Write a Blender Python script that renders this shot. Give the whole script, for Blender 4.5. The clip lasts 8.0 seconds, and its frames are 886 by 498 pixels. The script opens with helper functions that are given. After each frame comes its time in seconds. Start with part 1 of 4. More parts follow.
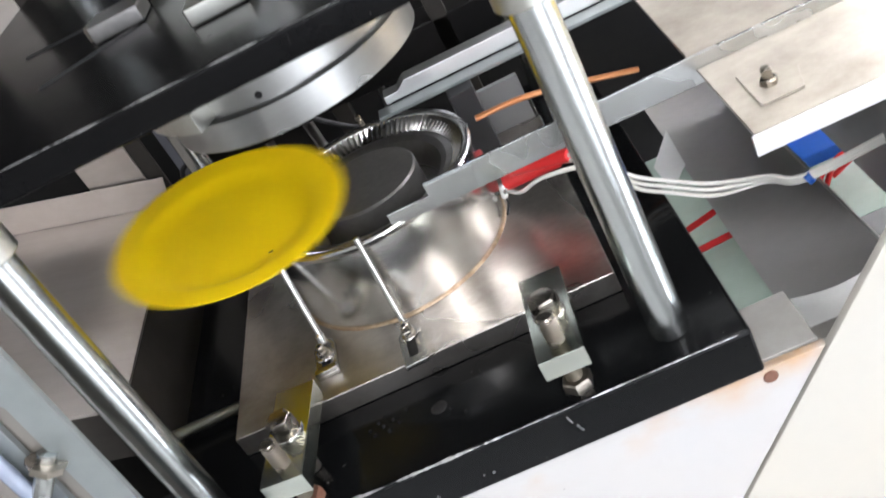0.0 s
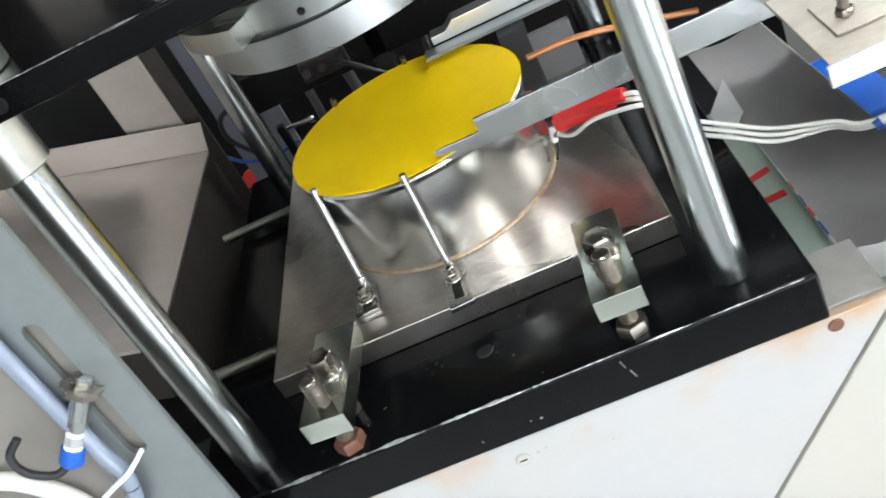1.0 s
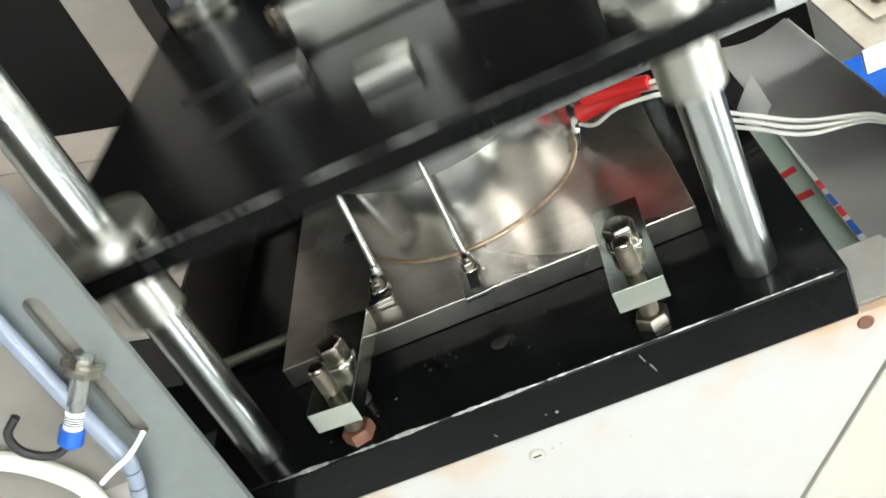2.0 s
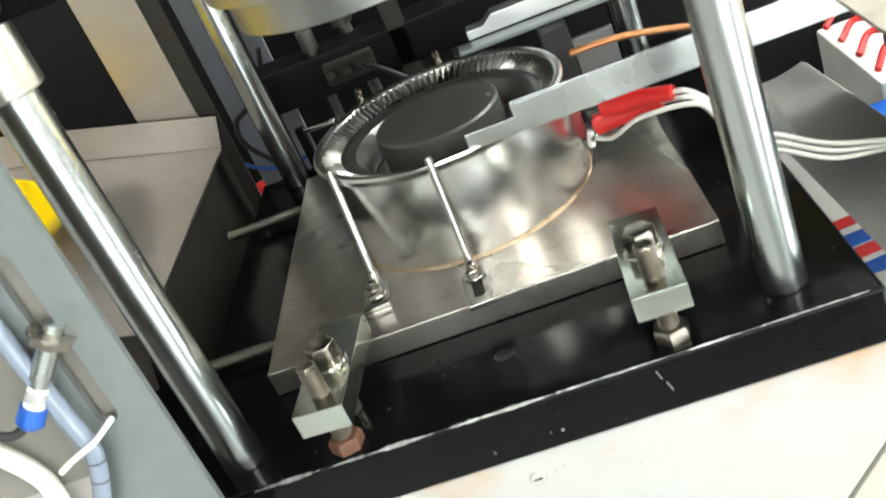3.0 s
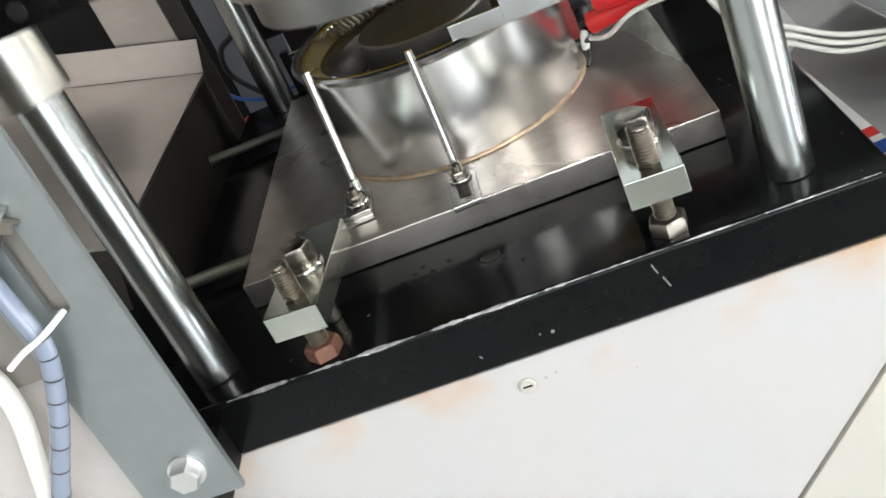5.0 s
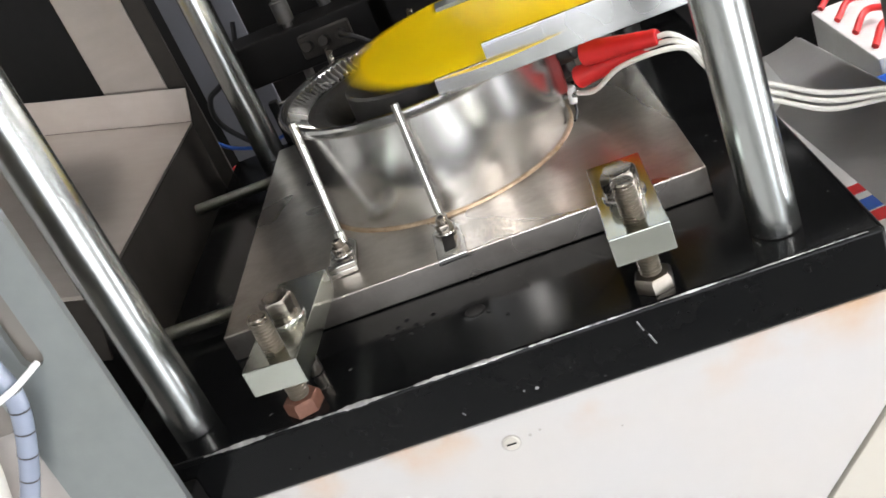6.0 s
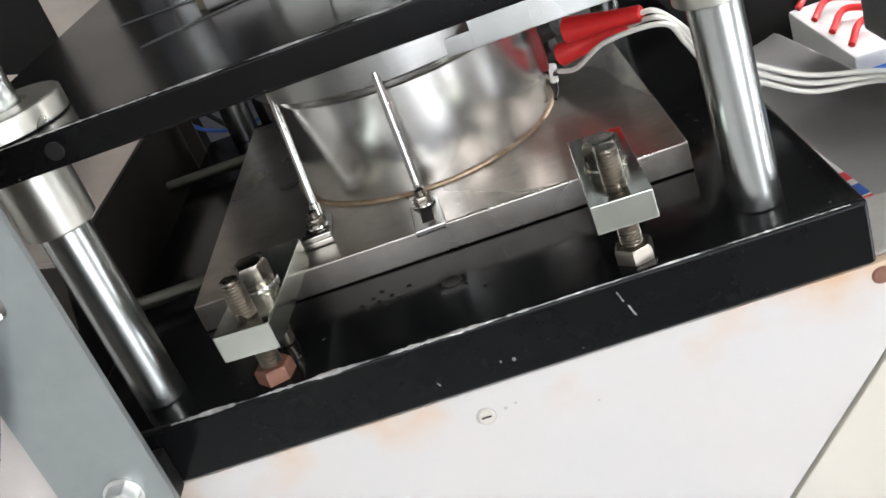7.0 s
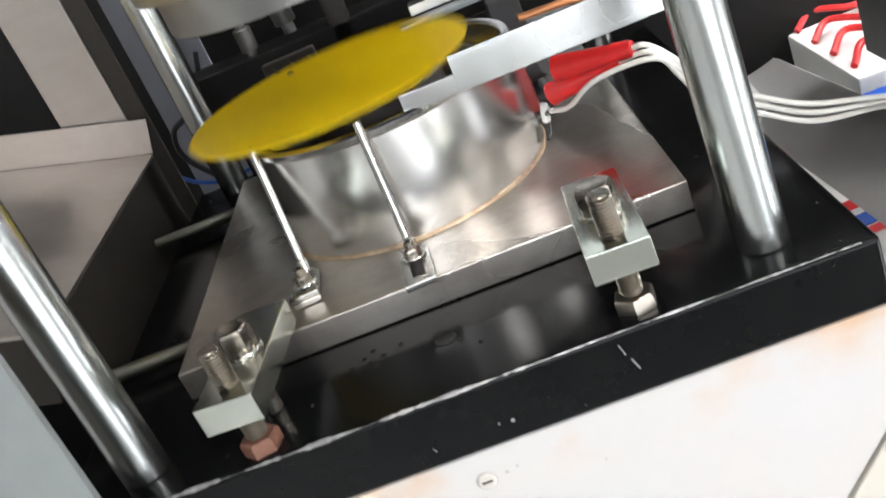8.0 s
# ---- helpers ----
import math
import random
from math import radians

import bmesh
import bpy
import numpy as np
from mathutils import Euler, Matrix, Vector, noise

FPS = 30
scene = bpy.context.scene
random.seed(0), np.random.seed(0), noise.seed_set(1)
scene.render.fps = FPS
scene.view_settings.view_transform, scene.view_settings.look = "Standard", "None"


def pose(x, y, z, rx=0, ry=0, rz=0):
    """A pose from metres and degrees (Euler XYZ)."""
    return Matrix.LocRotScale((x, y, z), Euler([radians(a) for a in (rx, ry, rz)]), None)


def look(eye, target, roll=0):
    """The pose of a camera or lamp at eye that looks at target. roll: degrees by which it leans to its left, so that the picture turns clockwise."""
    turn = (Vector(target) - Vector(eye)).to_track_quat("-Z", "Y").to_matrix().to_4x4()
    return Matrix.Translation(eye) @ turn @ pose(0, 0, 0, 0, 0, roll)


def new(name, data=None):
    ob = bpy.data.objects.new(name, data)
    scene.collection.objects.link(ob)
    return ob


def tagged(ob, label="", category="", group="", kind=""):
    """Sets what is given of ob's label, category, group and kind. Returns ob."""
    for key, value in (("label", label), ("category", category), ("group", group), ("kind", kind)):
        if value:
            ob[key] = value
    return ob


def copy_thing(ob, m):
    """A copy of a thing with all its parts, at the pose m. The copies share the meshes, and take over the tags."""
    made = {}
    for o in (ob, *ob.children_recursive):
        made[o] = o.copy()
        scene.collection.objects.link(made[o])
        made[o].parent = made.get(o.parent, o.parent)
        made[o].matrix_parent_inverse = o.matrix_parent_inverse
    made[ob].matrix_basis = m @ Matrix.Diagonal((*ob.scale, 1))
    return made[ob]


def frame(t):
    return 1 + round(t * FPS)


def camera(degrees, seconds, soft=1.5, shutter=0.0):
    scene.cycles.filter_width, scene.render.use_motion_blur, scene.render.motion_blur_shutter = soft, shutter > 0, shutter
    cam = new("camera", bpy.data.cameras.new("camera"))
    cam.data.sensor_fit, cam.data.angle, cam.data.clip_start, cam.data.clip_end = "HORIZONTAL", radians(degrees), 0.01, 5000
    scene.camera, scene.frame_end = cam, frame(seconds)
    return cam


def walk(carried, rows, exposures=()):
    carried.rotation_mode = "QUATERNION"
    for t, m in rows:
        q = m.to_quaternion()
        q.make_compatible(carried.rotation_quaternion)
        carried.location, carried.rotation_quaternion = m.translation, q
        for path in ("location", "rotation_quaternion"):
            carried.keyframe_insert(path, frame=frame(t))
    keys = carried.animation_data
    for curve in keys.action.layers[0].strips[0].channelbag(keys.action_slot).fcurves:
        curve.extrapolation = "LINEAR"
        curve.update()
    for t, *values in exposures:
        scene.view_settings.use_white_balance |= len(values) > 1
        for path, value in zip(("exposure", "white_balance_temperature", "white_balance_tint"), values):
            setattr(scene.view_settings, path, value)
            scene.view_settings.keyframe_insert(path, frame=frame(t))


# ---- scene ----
# The press stands on a slope of 38.7 degrees on an upright cabinet. Machine space: x along the base's
# front edge, y away from the operator, z along the guide posts; PRESS turns it into the room.
PRESS = pose(0, 0, 1.0, 0, -38.7, 0)
UP = Vector((math.sin(radians(38.7)), 0, math.cos(radians(38.7))))

cam = camera(48.26, 8.0, soft=1.6, shutter=0.5)
PATH = [
    (0, (0.3613, -0.5436, 0.5098), (0.2659, 0.0455, 0.1439), -29.65),
    (0.5, (0.3422, -0.5426, 0.4812), (0.2392, 0.0424, 0.1110), -30.51),
    (1, (0.3275, -0.5354, 0.4748), (0.2100, 0.0492, 0.1080), -29.45),
    (1.2, (0.3204, -0.5342, 0.4682), (0.1970, 0.0503, 0.1033), -29.27),
    (2.3, (0.3184, -0.5149, 0.4435), (0.1892, 0.0796, 0.0973), -27.83),
    (2.5, (0.3107, -0.5065, 0.4371), (0.1859, 0.0983, 0.1075), -26.63),
    (3, (0.2844, -0.5079, 0.3964), (0.1807, 0.1036, 0.0718), -24.11),
    (3.5, (0.2693, -0.5024, 0.3550), (0.1484, 0.1024, 0.0239), -25.94),
    (4, (0.2700, -0.4970, 0.3455), (0.1515, 0.1113, 0.0201), -25.15),
    (4.5, (0.2723, -0.4986, 0.3319), (0.1546, 0.1035, -0.0052), -25.52),
    (5.8, (0.2802, -0.4906, 0.3284), (0.1756, 0.1210, 0.0045), -24.56),
    (6, (0.2810, -0.4896, 0.3268), (0.1831, 0.1295, 0.0152), -23.80),
    (6.5, (0.2731, -0.4924, 0.3108), (0.1922, 0.1254, -0.0082), -22.15),
    (7, (0.2672, -0.4915, 0.3028), (0.1908, 0.1297, -0.0107), -21.68),
    (7.5, (0.2737, -0.4842, 0.2966), (0.2016, 0.1396, -0.0125), -22.05),
    (8, (0.2809, -0.4587, 0.2960), (0.2044, 0.1731, 0.0046), -24.10),
]
EXPOSURES = [(0, 0.20, 6450, 15), (0.5, 0.12, 6250, 7), (1.2, 0.14, 6450, 9), (2.3, 0.34, 6850, 3), (3.1, 0.32, 6850, 3), (3.5, 0.12, 6800, 6), (4.5, 0.1, 6600, 8),
             (5.8, 0.06, 6800, 14), (6.6, 0.06, 6800, 15), (7.5, 0.08, 6500, 12), (8, 0.22, 6700, 13)]
walk(cam, [(t, PRESS @ look(eye, target, roll)) for t, eye, target, roll in PATH], exposures=EXPOSURES)

# ---- light ----
world = bpy.data.worlds.new("workshop_air")
world.use_nodes = True
scene.world = world
world.node_tree.nodes["Background"].inputs[0].default_value = (0.75, 0.82, 0.9, 1)
world.node_tree.nodes["Background"].inputs[1].default_value = 0.10
LAMP = 52.0


# ---- materials ----
def mat(name, base, rough=0.5, metal=0.0, var=0.12, scale=60.0, stretch=(1, 1, 1), bump=0.05, spot=None, spot_scale=9.0,
        spot_amount=0.5, rough_var=0.1, coat=0.0, emit=0.0, spec=0.5, fleck=None, edge_rust=None, turned=0.0):
    """A surface with grain (fine noise, stretched for brushed metal) and larger stains in a second colour."""
    m = bpy.data.materials.new(name)
    m.use_nodes = True
    nt = m.node_tree
    b = nt.nodes["Principled BSDF"]
    b.inputs["Metallic"].default_value = metal
    b.inputs["Coat Weight"].default_value = coat
    b.inputs["Specular IOR Level"].default_value = spec
    if turned:
        # lathe marks run round the axis
        tn = nt.nodes.new("ShaderNodeTangent")
        tn.direction_type, tn.axis = "RADIAL", "Z"
        nt.links.new(tn.outputs[0], b.inputs["Tangent"])
        b.inputs["Anisotropic"].default_value = turned
    b.inputs["Coat Roughness"].default_value = 0.12
    tc = nt.nodes.new("ShaderNodeTexCoord")
    mp = nt.nodes.new("ShaderNodeMapping")
    mp.inputs["Scale"].default_value = stretch
    nt.links.new(tc.outputs["Object"], mp.inputs[0])
    fine = nt.nodes.new("ShaderNodeTexNoise")
    fine.inputs["Scale"].default_value = scale
    fine.inputs["Detail"].default_value = 5
    nt.links.new(mp.outputs[0], fine.inputs["Vector"])
    big = nt.nodes.new("ShaderNodeTexNoise")
    big.inputs["Scale"].default_value = spot_scale
    big.inputs["Detail"].default_value = 6
    big.inputs["Roughness"].default_value = 0.65
    nt.links.new(tc.outputs["Object"], big.inputs["Vector"])
    ramp = nt.nodes.new("ShaderNodeMapRange")
    ramp.inputs["From Min"].default_value, ramp.inputs["From Max"].default_value = 0.40, 0.78
    ramp.inputs["To Max"].default_value = spot_amount
    nt.links.new(big.outputs["Fac"], ramp.inputs["Value"])
    lo = nt.nodes.new("ShaderNodeMix")
    lo.data_type = "RGBA"
    lo.inputs[6].default_value = (*[c * (1 - var) for c in base], 1)
    lo.inputs[7].default_value = (*[min(1, c * (1 + var)) for c in base], 1)
    nt.links.new(fine.outputs["Fac"], lo.inputs[0])
    mix = nt.nodes.new("ShaderNodeMix")
    mix.data_type = "RGBA"
    mix.inputs[7].default_value = (*(spot or [c * 0.7 for c in base]), 1)
    nt.links.new(ramp.outputs[0], mix.inputs[0])
    nt.links.new(lo.outputs[2], mix.inputs[6])
    colour = mix.outputs[2]
    if fleck:
        # sparse chips and paint flecks
        fn = nt.nodes.new("ShaderNodeTexNoise")
        fn.inputs["Scale"].default_value, fn.inputs["Detail"].default_value = 150, 2
        nt.links.new(tc.outputs["Object"], fn.inputs["Vector"])
        fr = nt.nodes.new("ShaderNodeMapRange")
        fr.inputs["From Min"].default_value, fr.inputs["From Max"].default_value = 0.735, 0.77
        nt.links.new(fn.outputs["Fac"], fr.inputs["Value"])
        fm = nt.nodes.new("ShaderNodeMix")
        fm.data_type = "RGBA"
        fm.inputs[7].default_value = (*fleck, 1)
        nt.links.new(fr.outputs[0], fm.inputs[0])
        nt.links.new(colour, fm.inputs[6])
        colour = fm.outputs[2]
    if edge_rust:
        # rust that has bled out of the joint under the base plate
        sx_ = nt.nodes.new("ShaderNodeSeparateXYZ")
        nt.links.new(tc.outputs["Object"], sx_.inputs[0])
        gz = nt.nodes.new("ShaderNodeMapRange")
        gz.inputs["From Min"].default_value, gz.inputs["From Max"].default_value = -0.085, -0.047
        nt.links.new(sx_.outputs["Z"], gz.inputs["Value"])
        rn = nt.nodes.new("ShaderNodeTexNoise")
        rn.inputs["Scale"].default_value, rn.inputs["Detail"].default_value = 13, 5
        nt.links.new(tc.outputs["Object"], rn.inputs["Vector"])
        rm = nt.nodes.new("ShaderNodeMapRange")
        rm.inputs["From Min"].default_value, rm.inputs["From Max"].default_value = 0.50, 0.72
        nt.links.new(rn.outputs["Fac"], rm.inputs["Value"])
        mu = nt.nodes.new("ShaderNodeMath")
        mu.operation = "MULTIPLY"
        nt.links.new(gz.outputs[0], mu.inputs[0])
        nt.links.new(rm.outputs[0], mu.inputs[1])
        em = nt.nodes.new("ShaderNodeMix")
        em.data_type = "RGBA"
        em.inputs[7].default_value = (*edge_rust, 1)
        nt.links.new(mu.outputs[0], em.inputs[0])
        nt.links.new(colour, em.inputs[6])
        colour = em.outputs[2]
    nt.links.new(colour, b.inputs["Base Color"])
    rr = nt.nodes.new("ShaderNodeMapRange")
    rr.inputs["From Min"].default_value, rr.inputs["From Max"].default_value = 0.2, 0.8
    rr.inputs["To Min"].default_value, rr.inputs["To Max"].default_value = max(0.02, rough - rough_var), min(1, rough + rough_var)
    haze = nt.nodes.new("ShaderNodeTexNoise")
    haze.inputs["Scale"].default_value, haze.inputs["Detail"].default_value = spot_scale * 0.8, 1.5
    nt.links.new(tc.outputs["Object"], haze.inputs["Vector"])
    nt.links.new(haze.outputs["Fac"], rr.inputs["Value"])
    nt.links.new(rr.outputs[0], b.inputs["Roughness"])
    if bump:
        bp = nt.nodes.new("ShaderNodeBump")
        bp.inputs["Strength"].default_value = bump
        bp.inputs["Distance"].default_value = 0.001
        nt.links.new(fine.outputs["Fac"], bp.inputs["Height"])
        nt.links.new(bp.outputs[0], b.inputs["Normal"])
    if emit:
        b.inputs["Emission Color"].default_value = (*base, 1)
        b.inputs["Emission Strength"].default_value = emit
    return m


CHROME = mat("polished_chrome", (0.42, 0.44, 0.43), 0.25, 1, 0.04, 40, (1, 1, 0.1), 0, (0.5, 0.48, 0.45), 14, 0.35, 0.05)
STEEL = mat("turned_steel", (0.68, 0.675, 0.66), 0.22, 1, 0.06, 120, (0.2, 0.2, 3), 0, (0.46, 0.43, 0.39), 12, 0.55, 0.05, turned=0.7)
PLATE = mat("ground_steel_plate", (0.52, 0.485, 0.44), 0.30, 1, 0.10, 140, (0.3, 1, 1), 0, (0.17, 0.135, 0.105), 9, 0.95, 0.08)
BAR = mat("nickel_bar", (0.42, 0.42, 0.38), 0.32, 1, 0.1, 120, (1, 1, 1), 0, (0.3, 0.27, 0.22), 22, 0.6, 0.1)
POLISHED = mat("polished_nickel_bar", (0.50, 0.53, 0.48), 0.18, 1, 0.06, 120, (1, 1, 1), 0, (0.36, 0.35, 0.29), 26, 0.5, 0.06)
PIN = mat("bright_drawn_rod", (0.50, 0.49, 0.46), 0.20, 1, 0.08, 160, (1, 1, 0.1), 0, (0.33, 0.30, 0.26), 40, 0.5, 0.06)
FLUTE = mat("fluted_die_steel", (0.40, 0.39, 0.375), 0.26, 1, 0.15, 150, (1, 1, 1), 0, (0.22, 0.20, 0.18), 20, 0.5, 0.08)
RAIL = mat("worn_flat_steel", (0.46, 0.47, 0.46), 0.26, 1, 0.1, 110, (0.15, 1, 1), 0, (0.34, 0.33, 0.31), 26, 0.6, 0.1)
BOLT = mat("zinc_bolt", (0.33, 0.30, 0.26), 0.28, 1, 0.12, 200, (1, 1, 1), 0, (0.20, 0.165, 0.125), 60, 0.6, 0.1)
RUST = mat("rusty_bolt", (0.13, 0.055, 0.035), 0.6, 0.3, 0.25, 200, (1, 1, 1), 0.3, (0.20, 0.10, 0.065), 80, 0.7, 0.1)
BLACK = mat("black_enamel", (0.003, 0.0032, 0.0035), 0.15, 0, 0.25, 140, (1, 1, 1), 0.03, (0.007, 0.007, 0.0066), 13, 0.5, 0.06, spec=0.12, fleck=(0.12, 0.12, 0.115))
# scuffed metal, kept pale to carry the highlight along the edge too
WORN = mat("worn_enamel_highlight", (0.46, 0.45, 0.44), 0.35, 0.8, 0.5, 220, (1, 1, 1), 0.3, (0.06, 0.06, 0.06), 60, 0.9, 0.1)
PLATEN = mat("black_platen", (0.0025, 0.0025, 0.0027), 0.22, 0, 0.25, 120, (1, 1, 1), 0, (0.006, 0.0056, 0.0052), 9, 0.6, 0.05, spec=0.10, fleck=(0.10, 0.10, 0.10))
DIE = mat("dark_die_steel", (0.26, 0.25, 0.24), 0.36, 0.9, 0.2, 150, (1, 1, 1), 0, (0.15, 0.14, 0.13), 16, 0.6, 0.1)
PAD = mat("burnt_pad", (0.15, 0.145, 0.135), 0.42, 0.6, 0.2, 180, (1, 1, 1), 0.12, (0.08, 0.075, 0.07), 18, 0.6, 0.1)
WELD = mat("heat_tinted_weld", (0.46, 0.35, 0.24), 0.42, 0.8, 0.45, 260, (1, 1, 1), 0.5, (0.24, 0.14, 0.08), 55, 0.9, 0.12)
CARD = mat("yellow_card", (0.90, 0.61, 0.002), 0.45, 0, 0.03, 300, (1, 1, 1), 0.03, (0.76, 0.47, 0.003), 12, 0.4, 0.05, spec=0.3)
ALU = mat("bare_aluminium", (0.74, 0.74, 0.73), 0.35, 1, 0.08, 120, (0.15, 1, 1), 0, (0.55, 0.53, 0.5), 12, 0.5, 0.1)
TABLE = mat("worn_table_sheet", (0.43, 0.39, 0.33), 0.45, 0.6, 0.14, 70, (0.3, 1, 1), 0, (0.15, 0.125, 0.10), 9, 0.9, 0.1)
LEDGE = mat("stained_ledge", (0.34, 0.33, 0.31), 0.5, 0.2, 0.1, 90, (1, 1, 1), 0.05, (0.22, 0.20, 0.17), 14, 0.7, 0.1)
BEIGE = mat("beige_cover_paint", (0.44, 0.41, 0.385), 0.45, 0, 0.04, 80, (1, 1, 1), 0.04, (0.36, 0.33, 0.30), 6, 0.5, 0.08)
# darker copy of beige_cover_paint: shadow behind the bar is in the colour
SHADED_BEIGE = mat("shaded_beige_paint", (0.20, 0.182, 0.16), 0.5, 0, 0.05, 80, (1, 1, 1), 0.04, (0.15, 0.135, 0.118), 6, 0.5, 0.08)
GASKET = mat("dull_red_gasket", (0.22, 0.022, 0.02), 0.6, 0, 0.15, 120)
GALV = mat("galvanised_bar", (0.265, 0.287, 0.283), 0.42, 0.75, 0.10, 90, (1, 1, 1), 0, (0.25, 0.27, 0.27), 20, 0.6, 0.1)
STAINLESS = mat("stainless_sheet", (0.49, 0.45, 0.415), 0.33, 0.9, 0.08, 100, (0.2, 1, 1), 0, (0.36, 0.30, 0.25), 9, 0.5, 0.08)
WHITE = mat("white_cabinet_paint", (0.40, 0.395, 0.387), 0.36, 0, 0.02, 90, (1, 1, 1), 0.03, (0.45, 0.39, 0.31), 5, 0.35, 0.06, edge_rust=(0.42, 0.25, 0.12))
CREAM = mat("cream_cabinet_paint", (0.41, 0.395, 0.35), 0.36, 0, 0.02, 90, (1, 1, 1), 0.03, (0.48, 0.42, 0.33), 4, 0.4, 0.06)
# paler copy of stainless_sheet: the glare on the flange is in the colour
GLARE_FLANGE = mat("glare_bright_stainless", (0.66, 0.60, 0.56), 0.32, 0.9, 0.08, 100, (0.2, 1, 1), 0, (0.50, 0.42, 0.36), 14, 0.5, 0.06)
GREY = mat("grey_sheet_paint", (0.17, 0.172, 0.172), 0.42, 0.1, 0.08, 70, (1, 1, 1), 0, (0.22, 0.215, 0.21), 6, 0.5, 0.1)
GUARD = mat("brown_grey_guard_paint", (0.42, 0.41, 0.40), 0.42, 0.1, 0.08, 70, (1, 1, 1), 0, (0.46, 0.44, 0.42), 6, 0.5, 0.1)
# near-black: the dark of holes and gaps is put into the colour
DARK = mat("near_black_frame_and_gaps", (0.0045, 0.0043, 0.0042), 0.5, 0, 0.3, 70, (1, 1, 1), 0.1, (0.012, 0.010, 0.009), 8, 0.6, 0.1, spec=0.2)
# dark brown that puts shade into steel under and behind the press
BROWN = mat("shade_browned_steel", (0.045, 0.040, 0.035), 0.5, 0.3, 0.2, 90, (1, 1, 1), 0.05, (0.025, 0.021, 0.018), 12, 0.6, 0.1, spec=0.3)
# darker copy of turned_steel: the upper die's shade is in the colour
UPPER = mat("shaded_turned_steel", (0.33, 0.33, 0.32), 0.30, 1, 0.06, 120, (0.2, 0.2, 3), 0, (0.23, 0.22, 0.20), 12, 0.55, 0.05, turned=0.6)
MINT = mat("pale_green_paint", (0.42, 0.52, 0.45), 0.45, 0, 0.06, 80, (1, 1, 1), 0.04, (0.33, 0.4, 0.35), 9, 0.5, 0.1)
RED = mat("red_sleeve", (0.62, 0.02, 0.02), 0.38, 0, 0.1, 120, (1, 1, 1), 0.05, (0.4, 0.02, 0.02), 40, 0.4, 0.08)
WIRE = mat("white_silicone_wire", (0.74, 0.72, 0.66), 0.5, 0, 0.05, 150, (1, 1, 1), 0.05, (0.55, 0.52, 0.46), 30, 0.4, 0.08)
ORANGE = mat("copper_tube", (0.48, 0.20, 0.08), 0.35, 0.6, 0.15, 120, (1, 1, 1), 0.05, (0.35, 0.16, 0.08), 30, 0.5, 0.1)
BLUE = mat("blue_plastic", (0.01, 0.09, 0.42), 0.35, 0, 0.06, 90, (1, 1, 1), 0.03, (0.01, 0.06, 0.3), 20, 0.4, 0.06)
RUBBER = mat("black_rubber", (0.012, 0.012, 0.013), 0.5, 0, 0.2, 120, (1, 1, 1), 0.08)
HOSE = mat("clear_pneumatic_hose", (0.19, 0.22, 0.28), 0.16, 0, 0.06, 60, (1, 1, 1), 0.02, (0.2, 0.23, 0.3), 30, 0.5, 0.05, 0.6)
NYLON = mat("white_nylon", (0.78, 0.78, 0.76), 0.4, 0, 0.04, 90, (1, 1, 1), 0.03)
WALLP = mat("workshop_wall_paint", (0.34, 0.34, 0.33), 0.8, 0, 0.04, 12, (1, 1, 1), 0.05, (0.26, 0.26, 0.25), 1.5, 0.4, 0.05)
FLOORP = mat("grey_floor_paint", (0.36, 0.36, 0.35), 0.28, 0, 0.08, 20, (1, 1, 1), 0.05, (0.20, 0.20, 0.19), 2.0, 0.3, 0.1)
TUBE = mat("lamp_tube_glow", (0.95, 0.98, 1.0), 0.5, 0, 0.0, 10, bump=0, spot=(0.95, 0.98, 1.0), emit=LAMP)


# ---- building helpers ----
def thing(name, label, category, at=(0, 0, 0), turn=(0, 0, 0), group="", base=None, kind=""):
    ob = new(name)
    ob.empty_display_size = 0.02
    ob.matrix_basis = (PRESS if base is None else base) @ pose(*at, *turn)
    return tagged(ob, label, category, group, kind)


def part(name, bm, material, parent, label="", smooth=True, kind=""):
    me = bpy.data.meshes.new(name)
    bmesh.ops.recalc_face_normals(bm, faces=bm.faces)
    if smooth:
        for f in bm.faces:
            f.smooth = True
        for e in bm.edges:
            if len(e.link_faces) == 2 and e.calc_face_angle(0) > 0.6:
                e.smooth = False
    bm.to_mesh(me)
    bm.free()
    me.materials.append(material)
    ob = new(name, me)
    if smooth and len(me.polygons) < 4000:
        ob.modifiers.new("even_normals", "WEIGHTED_NORMAL").keep_sharp = True
    if parent:
        ob.parent = parent
    return tagged(ob, label, "", "", kind)


def setting(name, bm, material, label, category, base=None):
    ob = part(name, bm, material, None)
    ob.matrix_basis = PRESS if base is None else base
    return tagged(ob, label, category, "", "structure")


def box(bm, x0, x1, y0, y1, z0, z1, bevel=0.001, seg=2):
    vs = [bm.verts.new((x, y, z)) for x in (x0, x1) for y in (y0, y1) for z in (z0, z1)]
    for q in ((0, 1, 3, 2), (4, 6, 7, 5), (0, 4, 5, 1), (2, 3, 7, 6), (0, 2, 6, 4), (1, 5, 7, 3)):
        bm.faces.new([vs[i] for i in q])
    if bevel:
        es = list({e for v in vs for e in v.link_edges})
        bmesh.ops.bevel(bm, geom=es, offset=bevel, segments=seg, affect="EDGES", profile=0.5)
    return bm


